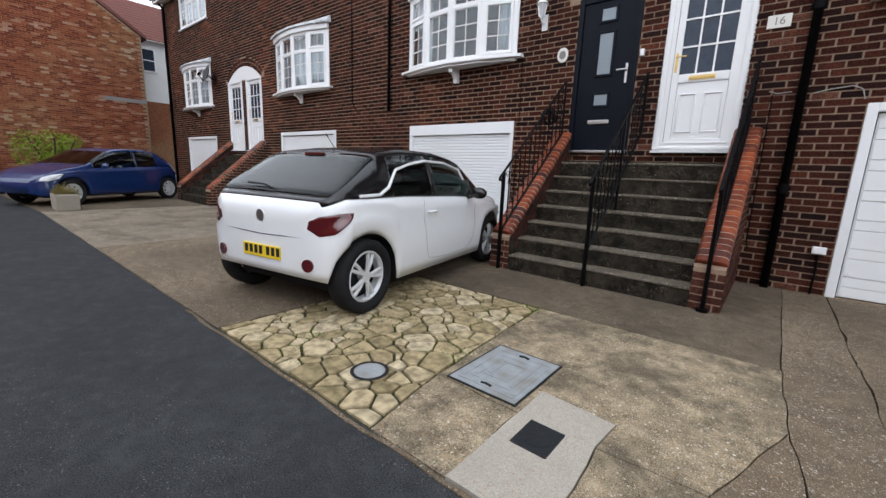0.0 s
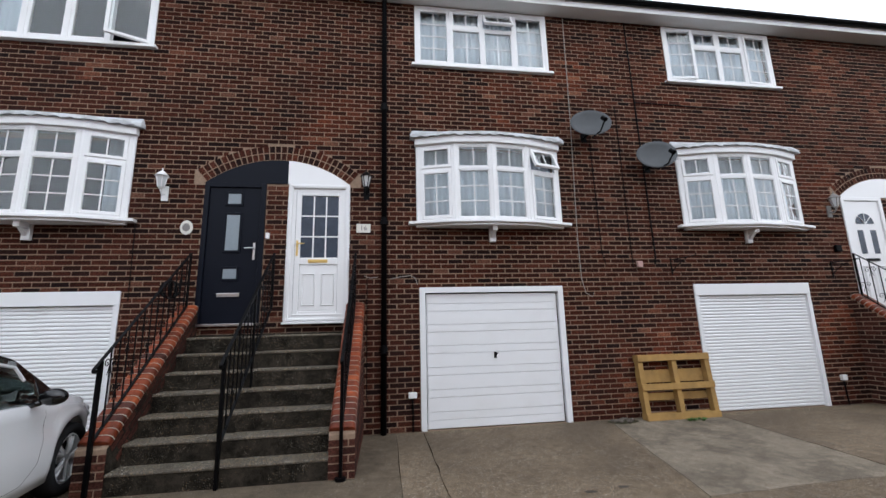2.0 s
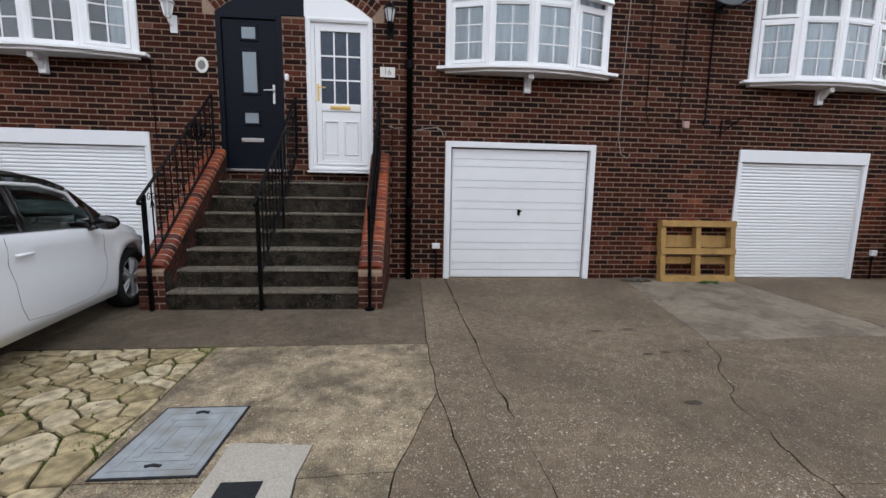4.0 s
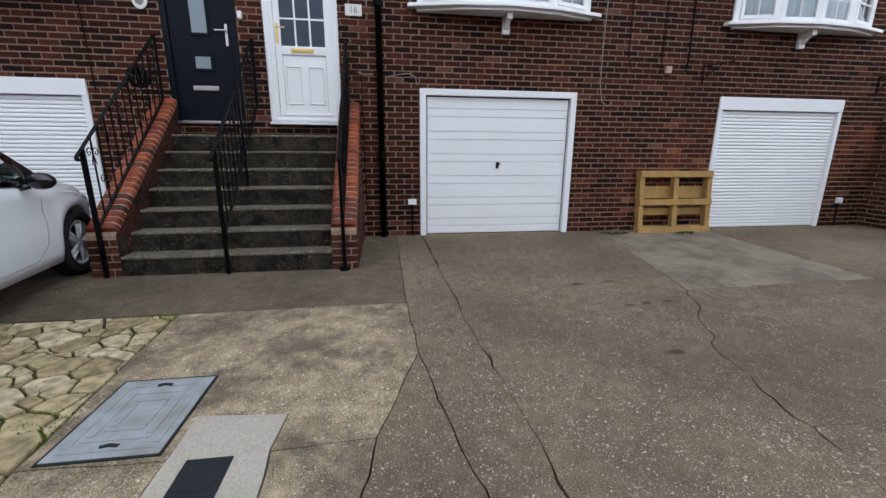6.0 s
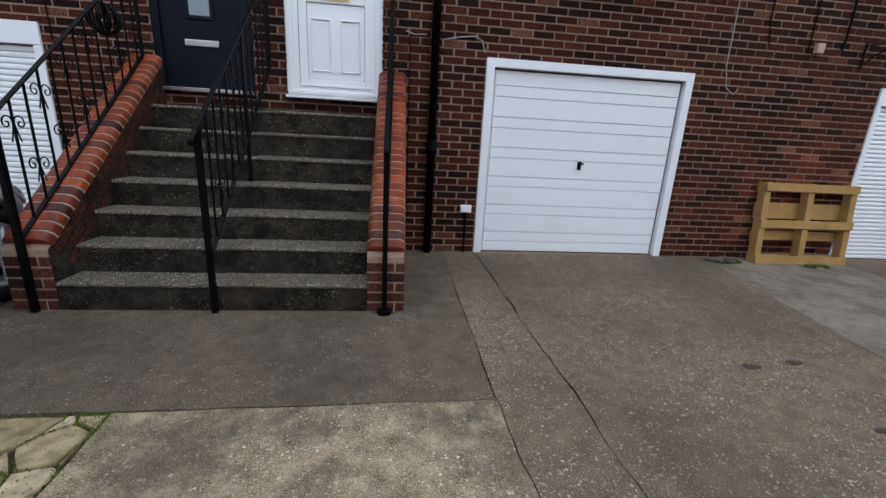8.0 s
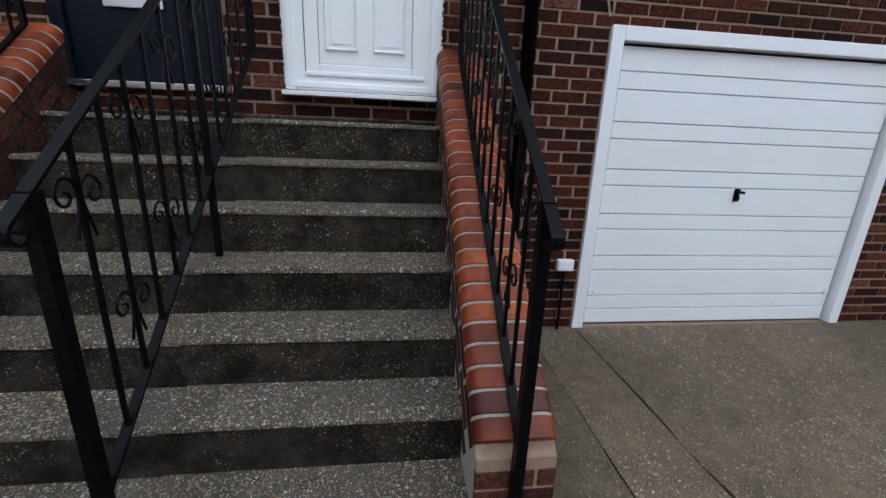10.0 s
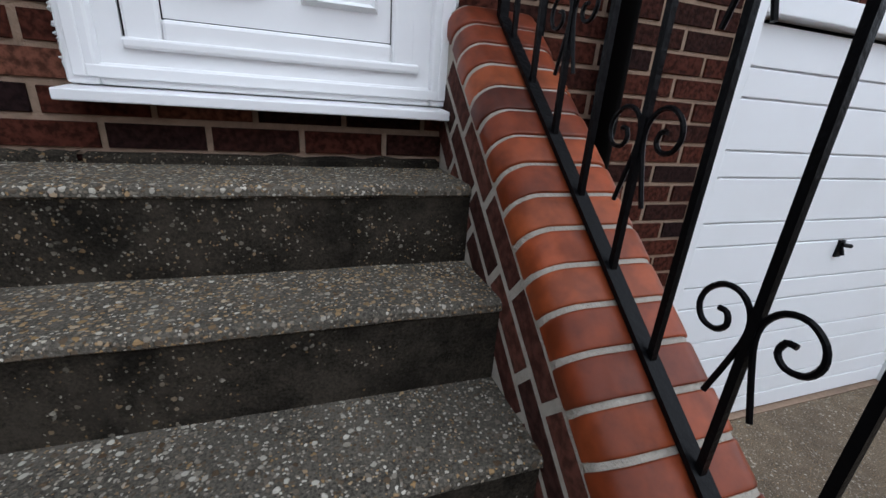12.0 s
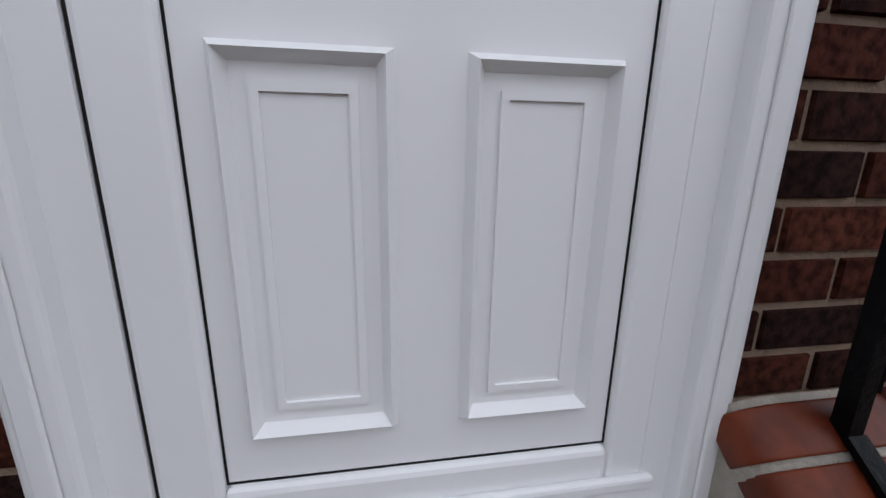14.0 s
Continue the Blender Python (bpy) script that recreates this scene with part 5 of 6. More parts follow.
    for y0, w0 in ((1.72, 0.44), (1.0, 1.1)):
        for x in ((-0.36, 0.36) if w0 < 1 else (0.0,)):
            bm = bmesh.new()
            box(bm, x - w0 / 2, x + w0 / 2, y0 - 0.5, y0, 0.5, 0.66)
            prism(bm, [(y0 - 0.5, 0.6), (y0 - 0.38, 0.6), (y0 - 0.5, 1.16), (y0 - 0.58, 1.16)], x - w0 / 2, x + w0 / 2, "x")
            if w0 < 1:
                box(bm, x - 0.12, x + 0.12, y0 - 0.60, y0 - 0.53, 1.18, 1.34)
            part("seat", bm, M_cabin, car, bevel=0.03)
    bm = bmesh.new()
    tube(bm, [(-0.36 + 0.18 * math.cos(a * 0.524), 2.02 - 0.05 * math.sin(a * 0.524), 0.98 + 0.17 * math.sin(a * 0.524)) for a in range(13)], 0.016, 6)
    part("steering_wheel", bm, M_cabin, car)
    for x in (-1, 1):
        for y in (rw, fw):
            # tyre with a rounded tread, then the rim
            bm = bmesh.new()
            prof = [(0.055, 0.215), (0.085, 0.235), (0.098, 0.27), (0.088, 0.302), (0.06, 0.315), (-0.06, 0.315), (-0.09, 0.30), (-0.095, 0.26), (-0.08, 0.215)]
            rings = []
            for k in range(36):
                a = 2 * math.pi * k / 36
                rings.append([bm.verts.new((px, pr * math.cos(a), pr * math.sin(a))) for px, pr in prof])
            for k in range(36):
                for j in range(len(prof) - 1):
                    bm.faces.new((rings[k][j], rings[k][j + 1], rings[(k + 1) % 36][j + 1], rings[(k + 1) % 36][j]))
            wheel = new("wheel")
            wheel.parent = car
            wheel.matrix_basis = pose(x * (W / 2 - 0.125), y, rad) @ (Matrix.Identity(4) if x > 0 else Matrix.Rotation(math.pi, 4, "Z"))
            part("tyre", bm, M_tyre, wheel, smooth=True)
            bm = bmesh.new()
            for k in range(36):
                a, b = 2 * math.pi * k / 36, 2 * math.pi * (k + 1) / 36
                for (p0, r0), (p1, r1) in (((0.062, 0.222), (0.070, 0.205)), ((0.070, 0.205), (0.04, 0.192)), ((0.04, 0.192), (-0.02, 0.19)), ):
                    q = [bm.verts.new((p, r * math.cos(t), r * math.sin(t))) for p, r in ((p0, r0), (p1, r1)) for t in (a, b)]
                    bm.faces.new((q[0], q[1], q[3], q[2]))
            tube(bm, [(-0.0, 0, 0), (0.062, 0, 0)], 0.05, 18)
            for k in range(spokes):
                a = 2 * math.pi * k / spokes
                for da in (-0.16, 0.16):
                    c0, s0 = math.cos(a), math.sin(a)
                    c1, s1 = math.cos(a + da), math.sin(a + da)
                    tube(bm, [(0.05, 0.035 * c0, 0.035 * s0), (0.055, 0.12 * c1, 0.12 * s1), (0.045, 0.20 * c1, 0.20 * s1)], 0.017, 6)
            part("rim", bm, M_alloy, wheel, "silver spoked alloy rim")
            bm = bmesh.new()
            tube(bm, [(-0.05, 0, 0), (-0.04, 0, 0)], 0.19, 24)
            part("brake_disc", bm, M_cabin, wheel)

    def flush(y, z, sx, out=0.006):
        """A point on the flank at that station and height."""
        sec = section(y)
        for (x0, z0), (x1, z1) in zip(sec, sec[1:]):
            if z0 <= z <= z1 and z1 > z0:
                return ((x0 + (x1 - x0) * (z - z0) / (z1 - z0) + out) * sx, y, z)
        return ((sec[0][0] + out) * sx, y, z)

    def patch(name_, outline, sx, material, lab="", thick=0.014):
        bm = bmesh.new()
        cy, cz = sum(p[0] for p in outline) / len(outline), sum(p[1] for p in outline) / len(outline)
        n = len(outline)
        edge = []
        for (y0, z0), (y1, z1) in zip(outline, outline[1:] + outline[:1]):
            edge += [(y0 + (y1 - y0) * k / 4, z0 + (z1 - z0) * k / 4) for k in range(4)]
        loops = [[bm.verts.new(flush(cy + (y - cy) * f, cz + (z - cz) * f, sx, o)) for y, z in edge] for f, o in ((1.0, -0.01), (1.0, 0.010), (0.93, 0.016), (0.7, 0.018), (0.45, 0.018), (0.2, 0.018))]
        for a, b in zip(loops, loops[1:]):
            for k in range(len(edge)):
                bm.faces.new((a[k], a[(k + 1) % len(edge)], b[(k + 1) % len(edge)], b[k]))
        bm.faces.new(loops[-1])
        return part(name_, bm, material, car, lab, smooth=True)

    for sx in (1, -1):
        patch("tail_light", [(0.006, 0.735), (0.03, 0.685), (0.08, 0.705), (0.15, 0.77), (0.25, 0.865), (0.13, 0.86), (0.04, 0.84), (0.012, 0.80)], sx, M_taillight, "dark red wraparound tail light")
        patch("headlight", [(L - 0.10, 0.60), (L - 0.16, 0.69), (L - 0.34, 0.75), (L - 0.52, 0.77), (L - 0.40, 0.66), (L - 0.2, 0.58)], sx, M_headlight, "clear swept headlight")
        bm = bmesh.new()
        p = flush(L - 1.42, 0.90, sx)
        tube(bm, [(p[0] - 0.03 * sx, p[1], 0.90), (p[0] + 0.06 * sx, p[1], 0.93)], 0.022, 8)
        bmesh.ops.create_uvsphere(bm, u_segments=14, v_segments=8, radius=1.0, matrix=Matrix.Translation((p[0] + 0.13 * sx, p[1] + 0.01, 0.965)) @ Matrix.Diagonal((0.10, 0.065, 0.068, 1)))
        part("wing_mirror", bm, M_gloss_black if badge else paint, car, smooth=True)
        # door handle and shut lines
        a = flush(1.34, 0.80, sx, 0.004)
        bm = bmesh.new()
        tube(bm, [(a[0], 1.28, 0.80), (a[0] + 0.022 * sx, 1.31, 0.802), (a[0] + 0.024 * sx, 1.40, 0.804), (a[0], 1.44, 0.80)], 0.012, 8)
        part("door_handle", bm, paint, car, smooth=True)
        bm = bmesh.new()
        line = [(1.22, 0.93), (1.22, 0.72), (1.26, 0.45), (1.32, 0.33), (1.6, 0.30), (L - 1.45, 0.31), (L - 1.28, 0.42), (L - 1.24, 0.60), (L - 1.22, 0.88)]
        dense = []
        for (y0, z0), (y1, z1) in zip(line, line[1:]):
            dense += [(y0 + (y1 - y0) * i / 6, z0 + (z1 - z0) * i / 6) for i in range(6)]
        tube(bm, [flush(y, z, sx, 0.0) for y, z in dense], 0.0016, 5)
        part("door_seam", bm, M_cabin, car)
        if badge:
            bm = bmesh.new()
            arc = [(0.34, 0.985), (0.58, 0.99), (0.72, 1.05), (0.88, 1.20), (1.1, H - 0.155), (1.4, H - 0.115), (1.8, H - 0.125), (2.1, H - 0.19), (L - 1.4, H - 0.33)]
            dense = []
            for (y0, z0), (y1, z1) in zip(arc, arc[1:]):
                dense += [(y0 + (y1 - y0) * i / 5, z0 + (z1 - z0) * i / 5) for i in range(5)]
            tube(bm, [flush(y, z, sx, 0.004) for y, z in dense], 0.014, 6)
            part("trim_strip", bm, M_white_car, car, "white trim strip over the window")
            bm = bmesh.new()
            tube(bm, [(sx * 0.535, 0.06, 0.45), (sx * 0.55, -0.012, 0.45)], 0.052, 18)
            part("fog_lamp", bm, M_taillight, car, "round dark red fog lamp")
    bm = bmesh.new()
    box(bm, -0.235, 0.235, -0.014, 0.004, 0.450, 0.555)
    pl = part("number_plate", bm, M_plate_y, car, "yellow number plate", bevel=0.004)
    for i in range(7):
        bm = bmesh.new()
        x = -0.205 + i * 0.062 + (0.03 if i > 3 else 0)
        box(bm, x, x + 0.04, -0.0165, -0.0145, 0.475, 0.545)
        part("plate_mark", bm, M_cabin, pl)
    bm = bmesh.new()
    tube(bm, [(-0.50, 0.004, 0.66), (0, -0.002, 0.645), (0.50, 0.004, 0.66)], 0.004, 5)
    part("hatch_seam", bm, M_cabin, car)
    if badge:
        bm = bmesh.new()
        tube(bm, [(0, 0.02, 0.80), (0, -0.006, 0.80)], 0.048, 20)
        part("badge", bm, M_steel, car, "round chrome badge")
        bm = bmesh.new()
        tube(bm, [(0.02, 0.11, 1.02), (-0.12, 0.13, 1.045), (-0.34, 0.14, 1.05)], 0.009, 6)
        part("wiper", bm, M_cabin, car)
        bm = bmesh.new()
        box(bm, -0.12, 0.12, 0.585, 0.605, H - 0.10, H - 0.078)
        part("brake_light", bm, M_taillight, car)
        bm = bmesh.new()
        tube(bm, [(0.0, 0.86, H - 0.04), (0.0, 0.74, H + 0.10)], 0.004, 6)
        part("aerial", bm, M_cabin, car)
    return car


CAR_TURN = 9.5
c_, s_ = math.cos(radians(CAR_TURN)), math.sin(radians(CAR_TURN))
cx = -3.13 - c_ * 0.76 + s_ * 0.42
cy = -3.90 - s_ * 0.76 - c_ * 0.42
build_car("white_hatchback", pose(cx, cy, 0, 0, 0, CAR_TURN), "small white hatchback with a black roof parked on paving", M_white_car, M_gloss_black, 3.59, 1.68, 1.41, 5, True)
build_car("blue_hatchback", pose(-16.1, -1.75, 0, 0, 0, 210), "dark blue hatchback parked beside an old brick gable", M_blue_car, M_blue_car, 3.92, 1.68, 1.45, 8, False)


# ---- wooden pallet leaning on the wall ----
pal = new("wooden_pallet")
pal.matrix_basis = pose(3.335, -0.245, 0.0, -6.0, 0, 0)
tagged(pal, "yellowish pine pallet leaning upright against the brick wall", "pallet")
PW, PH = 1.22, 0.95
for z in (0.0, PH / 2 - 0.05, PH - 0.10):
    bm = bmesh.new()
    box(bm, 0, PW, 0.0, 0.02, z, z + (0.095 if z < 0.9 else 0.1))
    part("face_board", bm, M_wood, pal, bevel=0.003)
for x in (0.0, PW / 2 - 0.04, PW - 0.08):
    bm = bmesh.new()
    box(bm, x, x + 0.08, 0.021, 0.12, 0.0, PH)
    part("stringer", bm, M_wood, pal, bevel=0.004)
for z, tall in ((0.0, 0.1), (0.27, 0.11), (0.53, 0.19), (PH - 0.10, 0.1)):
    bm = bmesh.new()
    box(bm, 0, PW, 0.122, 0.14, z, z + tall)
    part("deck_board", bm, M_wood, pal, bevel=0.003)

# stones in a gap of the concrete and a weed by the pallet
M_stone = mat("rubble", (0.10, 0.085, 0.07), 0.9, var=0.4, scale=30, bump=0.5)
dice = random.Random(3)
for i in range(12):
    bm = bmesh.new()
    bmesh.ops.create_icosphere(bm, subdivisions=1, radius=dice.uniform(0.03, 0.062))
    for v in bm.verts:
        v.co *= dice.uniform(0.7, 1.2)
        v.co.z *= 0.6
    single("rubble_stone", bm, M_stone, "small broken grey stone on the drive by the wall", "stone", "rubble by the pallet", m=pose(2.98 + dice.uniform(-0.18, 0.18), -0.17 + dice.uniform(-0.09, 0.09), 0.018))
bm = bmesh.new()
bm.faces.new([bm.verts.new(((0.24 + 0.07 * noise.noise((k * 0.9, 0, 3))) * math.cos(k * 0.3142), (0.13 + 0.04 * noise.noise((k * 0.8, 4, 1))) * math.sin(k * 0.3142), 0)) for k in range(20)])
single("soil_hollow", bm, M_soil, "dark broken hollow in the concrete by the wall", "stain", kind="structure", m=pose(2.98, -0.17, 0.0045))
M_weed = mat("weed_leaf", (0.06, 0.12, 0.03), 0.7, var=0.3)
bm = bmesh.new()
for i in range(60):
    x, y, a = dice.uniform(-0.14, 0.14), dice.uniform(-0.05, 0.05), dice.uniform(0, 6.28)
    l_ = dice.uniform(0.03, 0.07)
    p = [bm.verts.new(q) for q in ((x, y, 0), (x + 0.4 * l_ * math.cos(a + 0.5), y + 0.4 * l_ * math.sin(a + 0.5), 0.03), (x + l_ * math.cos(a), y + l_ * math.sin(a), 0.035), (x + 0.4 * l_ * math.cos(a - 0.5), y + 0.4 * l_ * math.sin(a - 0.5), 0.025))]
    bm.faces.new(p)
single("weed", bm, M_weed, "low green weed growing at the pallet's foot", "plant", m=pose(4.02, -0.36, 0))


# ---- pipes, cables and boxes on the wall ----
def downpipe(x, z0, z1, r=0.034):
    dp = thing("downpipe", (x, -0.05, 0), "black plastic rainwater downpipe fixed to the brick wall", "downpipe", "downpipes")
    bm = bmesh.new()
    tube(bm, [(0, 0, z0), (0, 0, z1 - 0.25), (0, -0.25, z1)], r, 14)
    part("pipe", bm, M_blackpl, dp, smooth=True)
    z = 1.1
    while z < z1 - 0.3:
        bm = bmesh.new()
        tube(bm, [(0, 0, z), (0, 0, z + 0.11)], r + 0.008, 14)
        box(bm, -0.065, 0.065, 0.02, 0.05, z + 0.03, z + 0.07)
        part("bracket", bm, M_blackpl, dp)
        z += 1.9


downpipe(-0.53, 0.0, 7.08, 0.042)
downpipe(-7.05, 2.35, 7.08, 0.03)
downpipe(-19.75, 0.0, 7.08, 0.05)


def cable(name, pts, r, material, label):
    bm = bmesh.new()
    tube(bm, pts, r, 6)
    single(name, bm, material, label, "cable", "wall cables")


M_cable_w = mat("white_cable", (0.34, 0.32, 0.29), 0.6, var=0.2, scale=10)
M_cable_g = mat("grey_cable", (0.22, 0.21, 0.2), 0.6)
cable("wall_cable", [(-0.82, -0.012, 2.22), (-0.74, -0.014, 2.19), (-0.62, -0.016, 2.20)], 0.006, M_cable_w, "thin white cable clipped along the brickwork")
cable("wall_cable", [(-0.44, -0.016, 2.17), (-0.30, -0.014, 2.20), (-0.14, -0.014, 2.22), (-0.06, -0.016, 2.18), (-0.03, -0.014, 2.08)], 0.006, M_cable_w, "loose white cable running to the garage frame")
cable("wall_cable", [(2.69, -0.012, 6.95), (2.66, -0.012, 4.9), (2.60, -0.012, 2.8), (2.605, -0.016, 2.15), (2.66, -0.014, 1.92), (2.76, -0.014, 1.86), (2.80, -0.014, 1.92)], 0.0055, M_cable_w, "long pale cable hanging down the brick wall")
cable("wall_cable", [(3.90, -0.012, 6.95), (3.93, -0.012, 4.3), (3.95, -0.012, 2.5), (3.93, -0.012, 2.38)], 0.012, M_blackpl, "black cable running down the wall past a dish")
cable("wall_cable", [(2.98, -0.012, 4.6), (3.0, -0.012, 2.6), (3.05, -0.013, 2.38)], 0.007, M_blackpl, "thin black aerial cable under a satellite dish")
cable("wall_cable", [(3.52, -0.012, 5.2), (3.53, -0.012, 2.32)], 0.007, M_blackpl, "thin black cable down to a small junction box")
cable("wall_cable", [(3.90, -0.012, 5.32), (5.2, -0.012, 5.30), (7.2, -0.012, 5.28)], 0.008, M_blackpl, "thin dark cable running level along the wall")
cable("wall_cable", [(-0.78, -0.012, 2.18), (-0.77, -0.012, 0.5), (-0.74, -0.014, 0.42)], 0.007, M_blackpl, "thin black cable beside the downpipe")
cable("wall_cable", [(-4.0, -0.012, 3.0), (-3.98, -0.012, 1.9)], 0.006, M_blackpl, "thin black cable under the bow window")
cable("wall_cable", [(-8.3, -0.012, 6.9), (-8.3, -0.012, 2.6), (-8.1, -0.014, 2.4), (-7.9, -0.012, 2.45)], 0.012, M_blackpl, "black cable with a loose end on the far wall")


def wall_box(name, x, z, w, h, material, label, cat, wire=0.0):
    b = thing(name, (x, 0, z), label, cat)
    bm = bmesh.new()
    box(bm, -w / 2, w / 2, -0.05, -0.004, -h / 2, h / 2)
    part("case", bm, material, b, bevel=0.006)
    bm = bmesh.new()
    box(bm, -w * 0.4, w * 0.4, -0.054, -0.05, -h * 0.38, h * 0.38)
    part("lid", bm, material, b, bevel=0.002)
    if wire:
        bm = bmesh.new()
        tube(bm, [(0, -0.02, -h / 2), (0.005, -0.02, -wire), (0.0, -0.035, -z + 0.004)], 0.011, 8)
        part("conduit", bm, M_blackpl, b)


wall_box("socket_box", -0.12, 0.50, 0.12, 0.08, M_upvc, "white weatherproof box with a black conduit on brickwork", "junction box", 0.3)
wall_box("socket_box", 7.12, 0.44, 0.10, 0.09, M_upvc, "white weatherproof box low on the wall by the shutter", "junction box", 0.3)
wall_box("junction_box", 3.64, 2.38, 0.09, 0.10, mat("faded_pink_plastic", (0.45, 0.30, 0.27), 0.6), "small faded pink junction box on brickwork", "junction box")
wall_box("door_bell", -2.215, 2.82, 0.05, 0.09, M_upvc, "small white door bell on the brick pier", "door bell")
wall_box("meter_box", 7.55, 2.65, 0.12, 0.12, M_blackpl, "small black box beside the far door", "junction box")


def iron_bracket(x, z, flip):
    b = thing("hanging_bracket", (x, 0, z), "black iron hanging basket bracket on the wall", "bracket", "basket brackets")
    bm = bmesh.new()
    tube(bm, [(0, -0.012, -0.16), (0, -0.012, 0.12)], 0.010, square=True)
    part("back_bar", bm, M_black, b)
    bm = bmesh.new()
    tube(bm, [(0, -0.015, 0.09), (flip * 0.16, -0.22, 0.11), (flip * 0.22, -0.30, 0.12), (flip * 0.23, -0.31, 0.15)], 0.009, 6)
    part("arm", bm, M_black, b)
    bm = bmesh.new()
    tube(bm, [(0, -0.015, -0.12), (flip * 0.06, -0.06, -0.02), (flip * 0.15, -0.2, 0.10)], 0.008, 6)
    part("brace", bm, M_black, b)


iron_bracket(4.22, 2.36, 1)
iron_bracket(7.35, 2.30, 1)


def dish(x, z, tilt):
    d = thing("satellite_dish", (x, 0, z), "grey oval satellite dish bracketed to the brick wall", "satellite dish", "satellite dishes")
    M_dish = mat("dish_grey", (0.075, 0.08, 0.085), 0.5, var=0.2, scale=6)
    bm = bmesh.new()
    n, rr = 32, [(0.0, 0.0), (0.5, 0.018), (0.8, 0.045), (1.0, 0.07)]
    rows_ = []
    for k, dep in rr:
        rows_.append([bm.verts.new((0.35 * k * math.cos(2 * math.pi * i / n), -dep, 0.27 * k * math.sin(2 * math.pi * i / n))) for i in range(n)] if k else [bm.verts.new((0, 0, 0))])
    for i in range(n):
        bm.faces.new((rows_[0][0], rows_[1][i], rows_[1][(i + 1) % n]))
    for a, b in zip(rows_[1:], rows_[2:]):
        for i in range(n):
            bm.faces.new((a[i], a[(i + 1) % n], b[(i + 1) % n], b[i]))
    ob = part("reflector", bm, M_dish, d, m=pose(0, -0.24, 0, -16, tilt, -6), smooth=True)
    sd = ob.modifiers.new("thickness", "SOLIDIFY")
    sd.thickness = 0.006
    bm = bmesh.new()
    tube(bm, [(0.02, -0.25, -0.22), (0.06, -0.45, -0.20), (0.09, -0.56, -0.06)], 0.013, 8)
    part("arm", bm, M_blackpl, d)
    bm = bmesh.new()
    tube(bm, [(0.085, -0.58, -0.07), (0.08, -0.51, 0.0)], 0.035, 12)
    part("receiver", bm, M_blackpl, d)
    bm = bmesh.new()
    tube(bm, [(0, -0.004, -0.12), (0, -0.14, -0.12), (0, -0.22, -0.02)], 0.02, 8)
    box(bm, -0.05, 0.05, -0.012, -0.003, -0.2, -0.04)
    part("wall_mount", bm, M_blackpl, d)


dish(2.88, 4.70, -8)
dish(4.01, 4.18, -14)
dish(-15.5, 3.95, -8)


def lantern(x, z, material, label):
    l_ = thing("wall_lantern", (x, 0, z), label, "wall lamp", "door lanterns")
    bm = bmesh.new()
    box(bm, -0.045, 0.045, -0.02, -0.003, -0.22, 0.0)
    part("back_plate", bm, material, l_, bevel=0.004)
    bm = bmesh.new()
    tube(bm, [(0, -0.02, -0.12), (0, -0.08, -0.15), (0, -0.13, -0.11), (0, -0.135, -0.06)], 0.012, 8)
    part("arm", bm, material, l_)
    y0 = -0.135
    bm = bmesh.new()
    lo, hi = [], []
    for i in range(6):
        a = math.pi / 3 * i
        lo.append(bm.verts.new((0.042 * math.cos(a), y0 + 0.042 * math.sin(a), -0.05)))
        hi.append(bm.verts.new((0.075 * math.cos(a), y0 + 0.075 * math.sin(a), 0.11)))
    for i in range(6):
        bm.faces.new((lo[i], lo[(i + 1) % 6], hi[(i + 1) % 6], hi[i]))
    gl = part("glass", bm, M_headlight, l_, "pale lantern glass")
    for i in range(6):
        a = math.pi / 3 * i
        bm = bmesh.new()
        tube(bm, [(0.043 * math.cos(a), y0 + 0.043 * math.sin(a), -0.05), (0.077 * math.cos(a), y0 + 0.077 * math.sin(a), 0.11)], 0.007, 5)
        part("cage_bar", bm, material, l_)
    bm = bmesh.new()
    tops = [bm.verts.new((0.092 * math.cos(math.pi / 6 * i), y0 + 0.092 * math.sin(math.pi / 6 * i), 0.11)) for i in range(12)]
    mids = [bm.verts.new((0.045 * math.cos(math.pi / 6 * i), y0 + 0.045 * math.sin(math.pi / 6 * i), 0.165)) for i in range(12)]
    tip = bm.verts.new((0, y0, 0.20))
    for i in range(12):
        bm.faces.new((tops[i], tops[(i + 1) % 12], mids[(i + 1) % 12], mids[i]))
        bm.faces.new((mids[i], mids[(i + 1) % 12], tip))
    bm.faces.new(tops[::-1])
    part("cap", bm, material, l_)
    bm = bmesh.new()
    tube(bm, [(0, y0, 0.195), (0, y0, 0.23)], 0.009, 6)
    part("finial", bm, material, l_)
    bm = bmesh.new()
    tube(bm, [(0, y0, -0.075), (0, y0, -0.05)], 0.03, 10)
    part("base_cup", bm, material, l_)


lantern(-3.66, 3.55, M_upvc, "white carriage lantern on the brick wall")
lantern(-0.80, 3.62, M_black, "black carriage lantern on the brick wall")
lantern(7.55, 3.45, M_cable_g, "grey lantern beside the far arch")


def text_mesh(parent, body, size, m, material):
    cu = bpy.data.curves.new("figures", "FONT")
    cu.body, cu.size, cu.extrude, cu.align_x, cu.align_y = body, size, 0.002, "CENTER", "CENTER"
    tmp = bpy.data.objects.new("figures", cu)
    me_ = bpy.data.meshes.new_from_object(tmp)
    bpy.data.objects.remove(tmp)
    me_.materials.clear()
    me_.materials.append(material)
    ob = new("figures", me_)
    ob.parent = parent
    ob.matrix_basis = m
    return ob


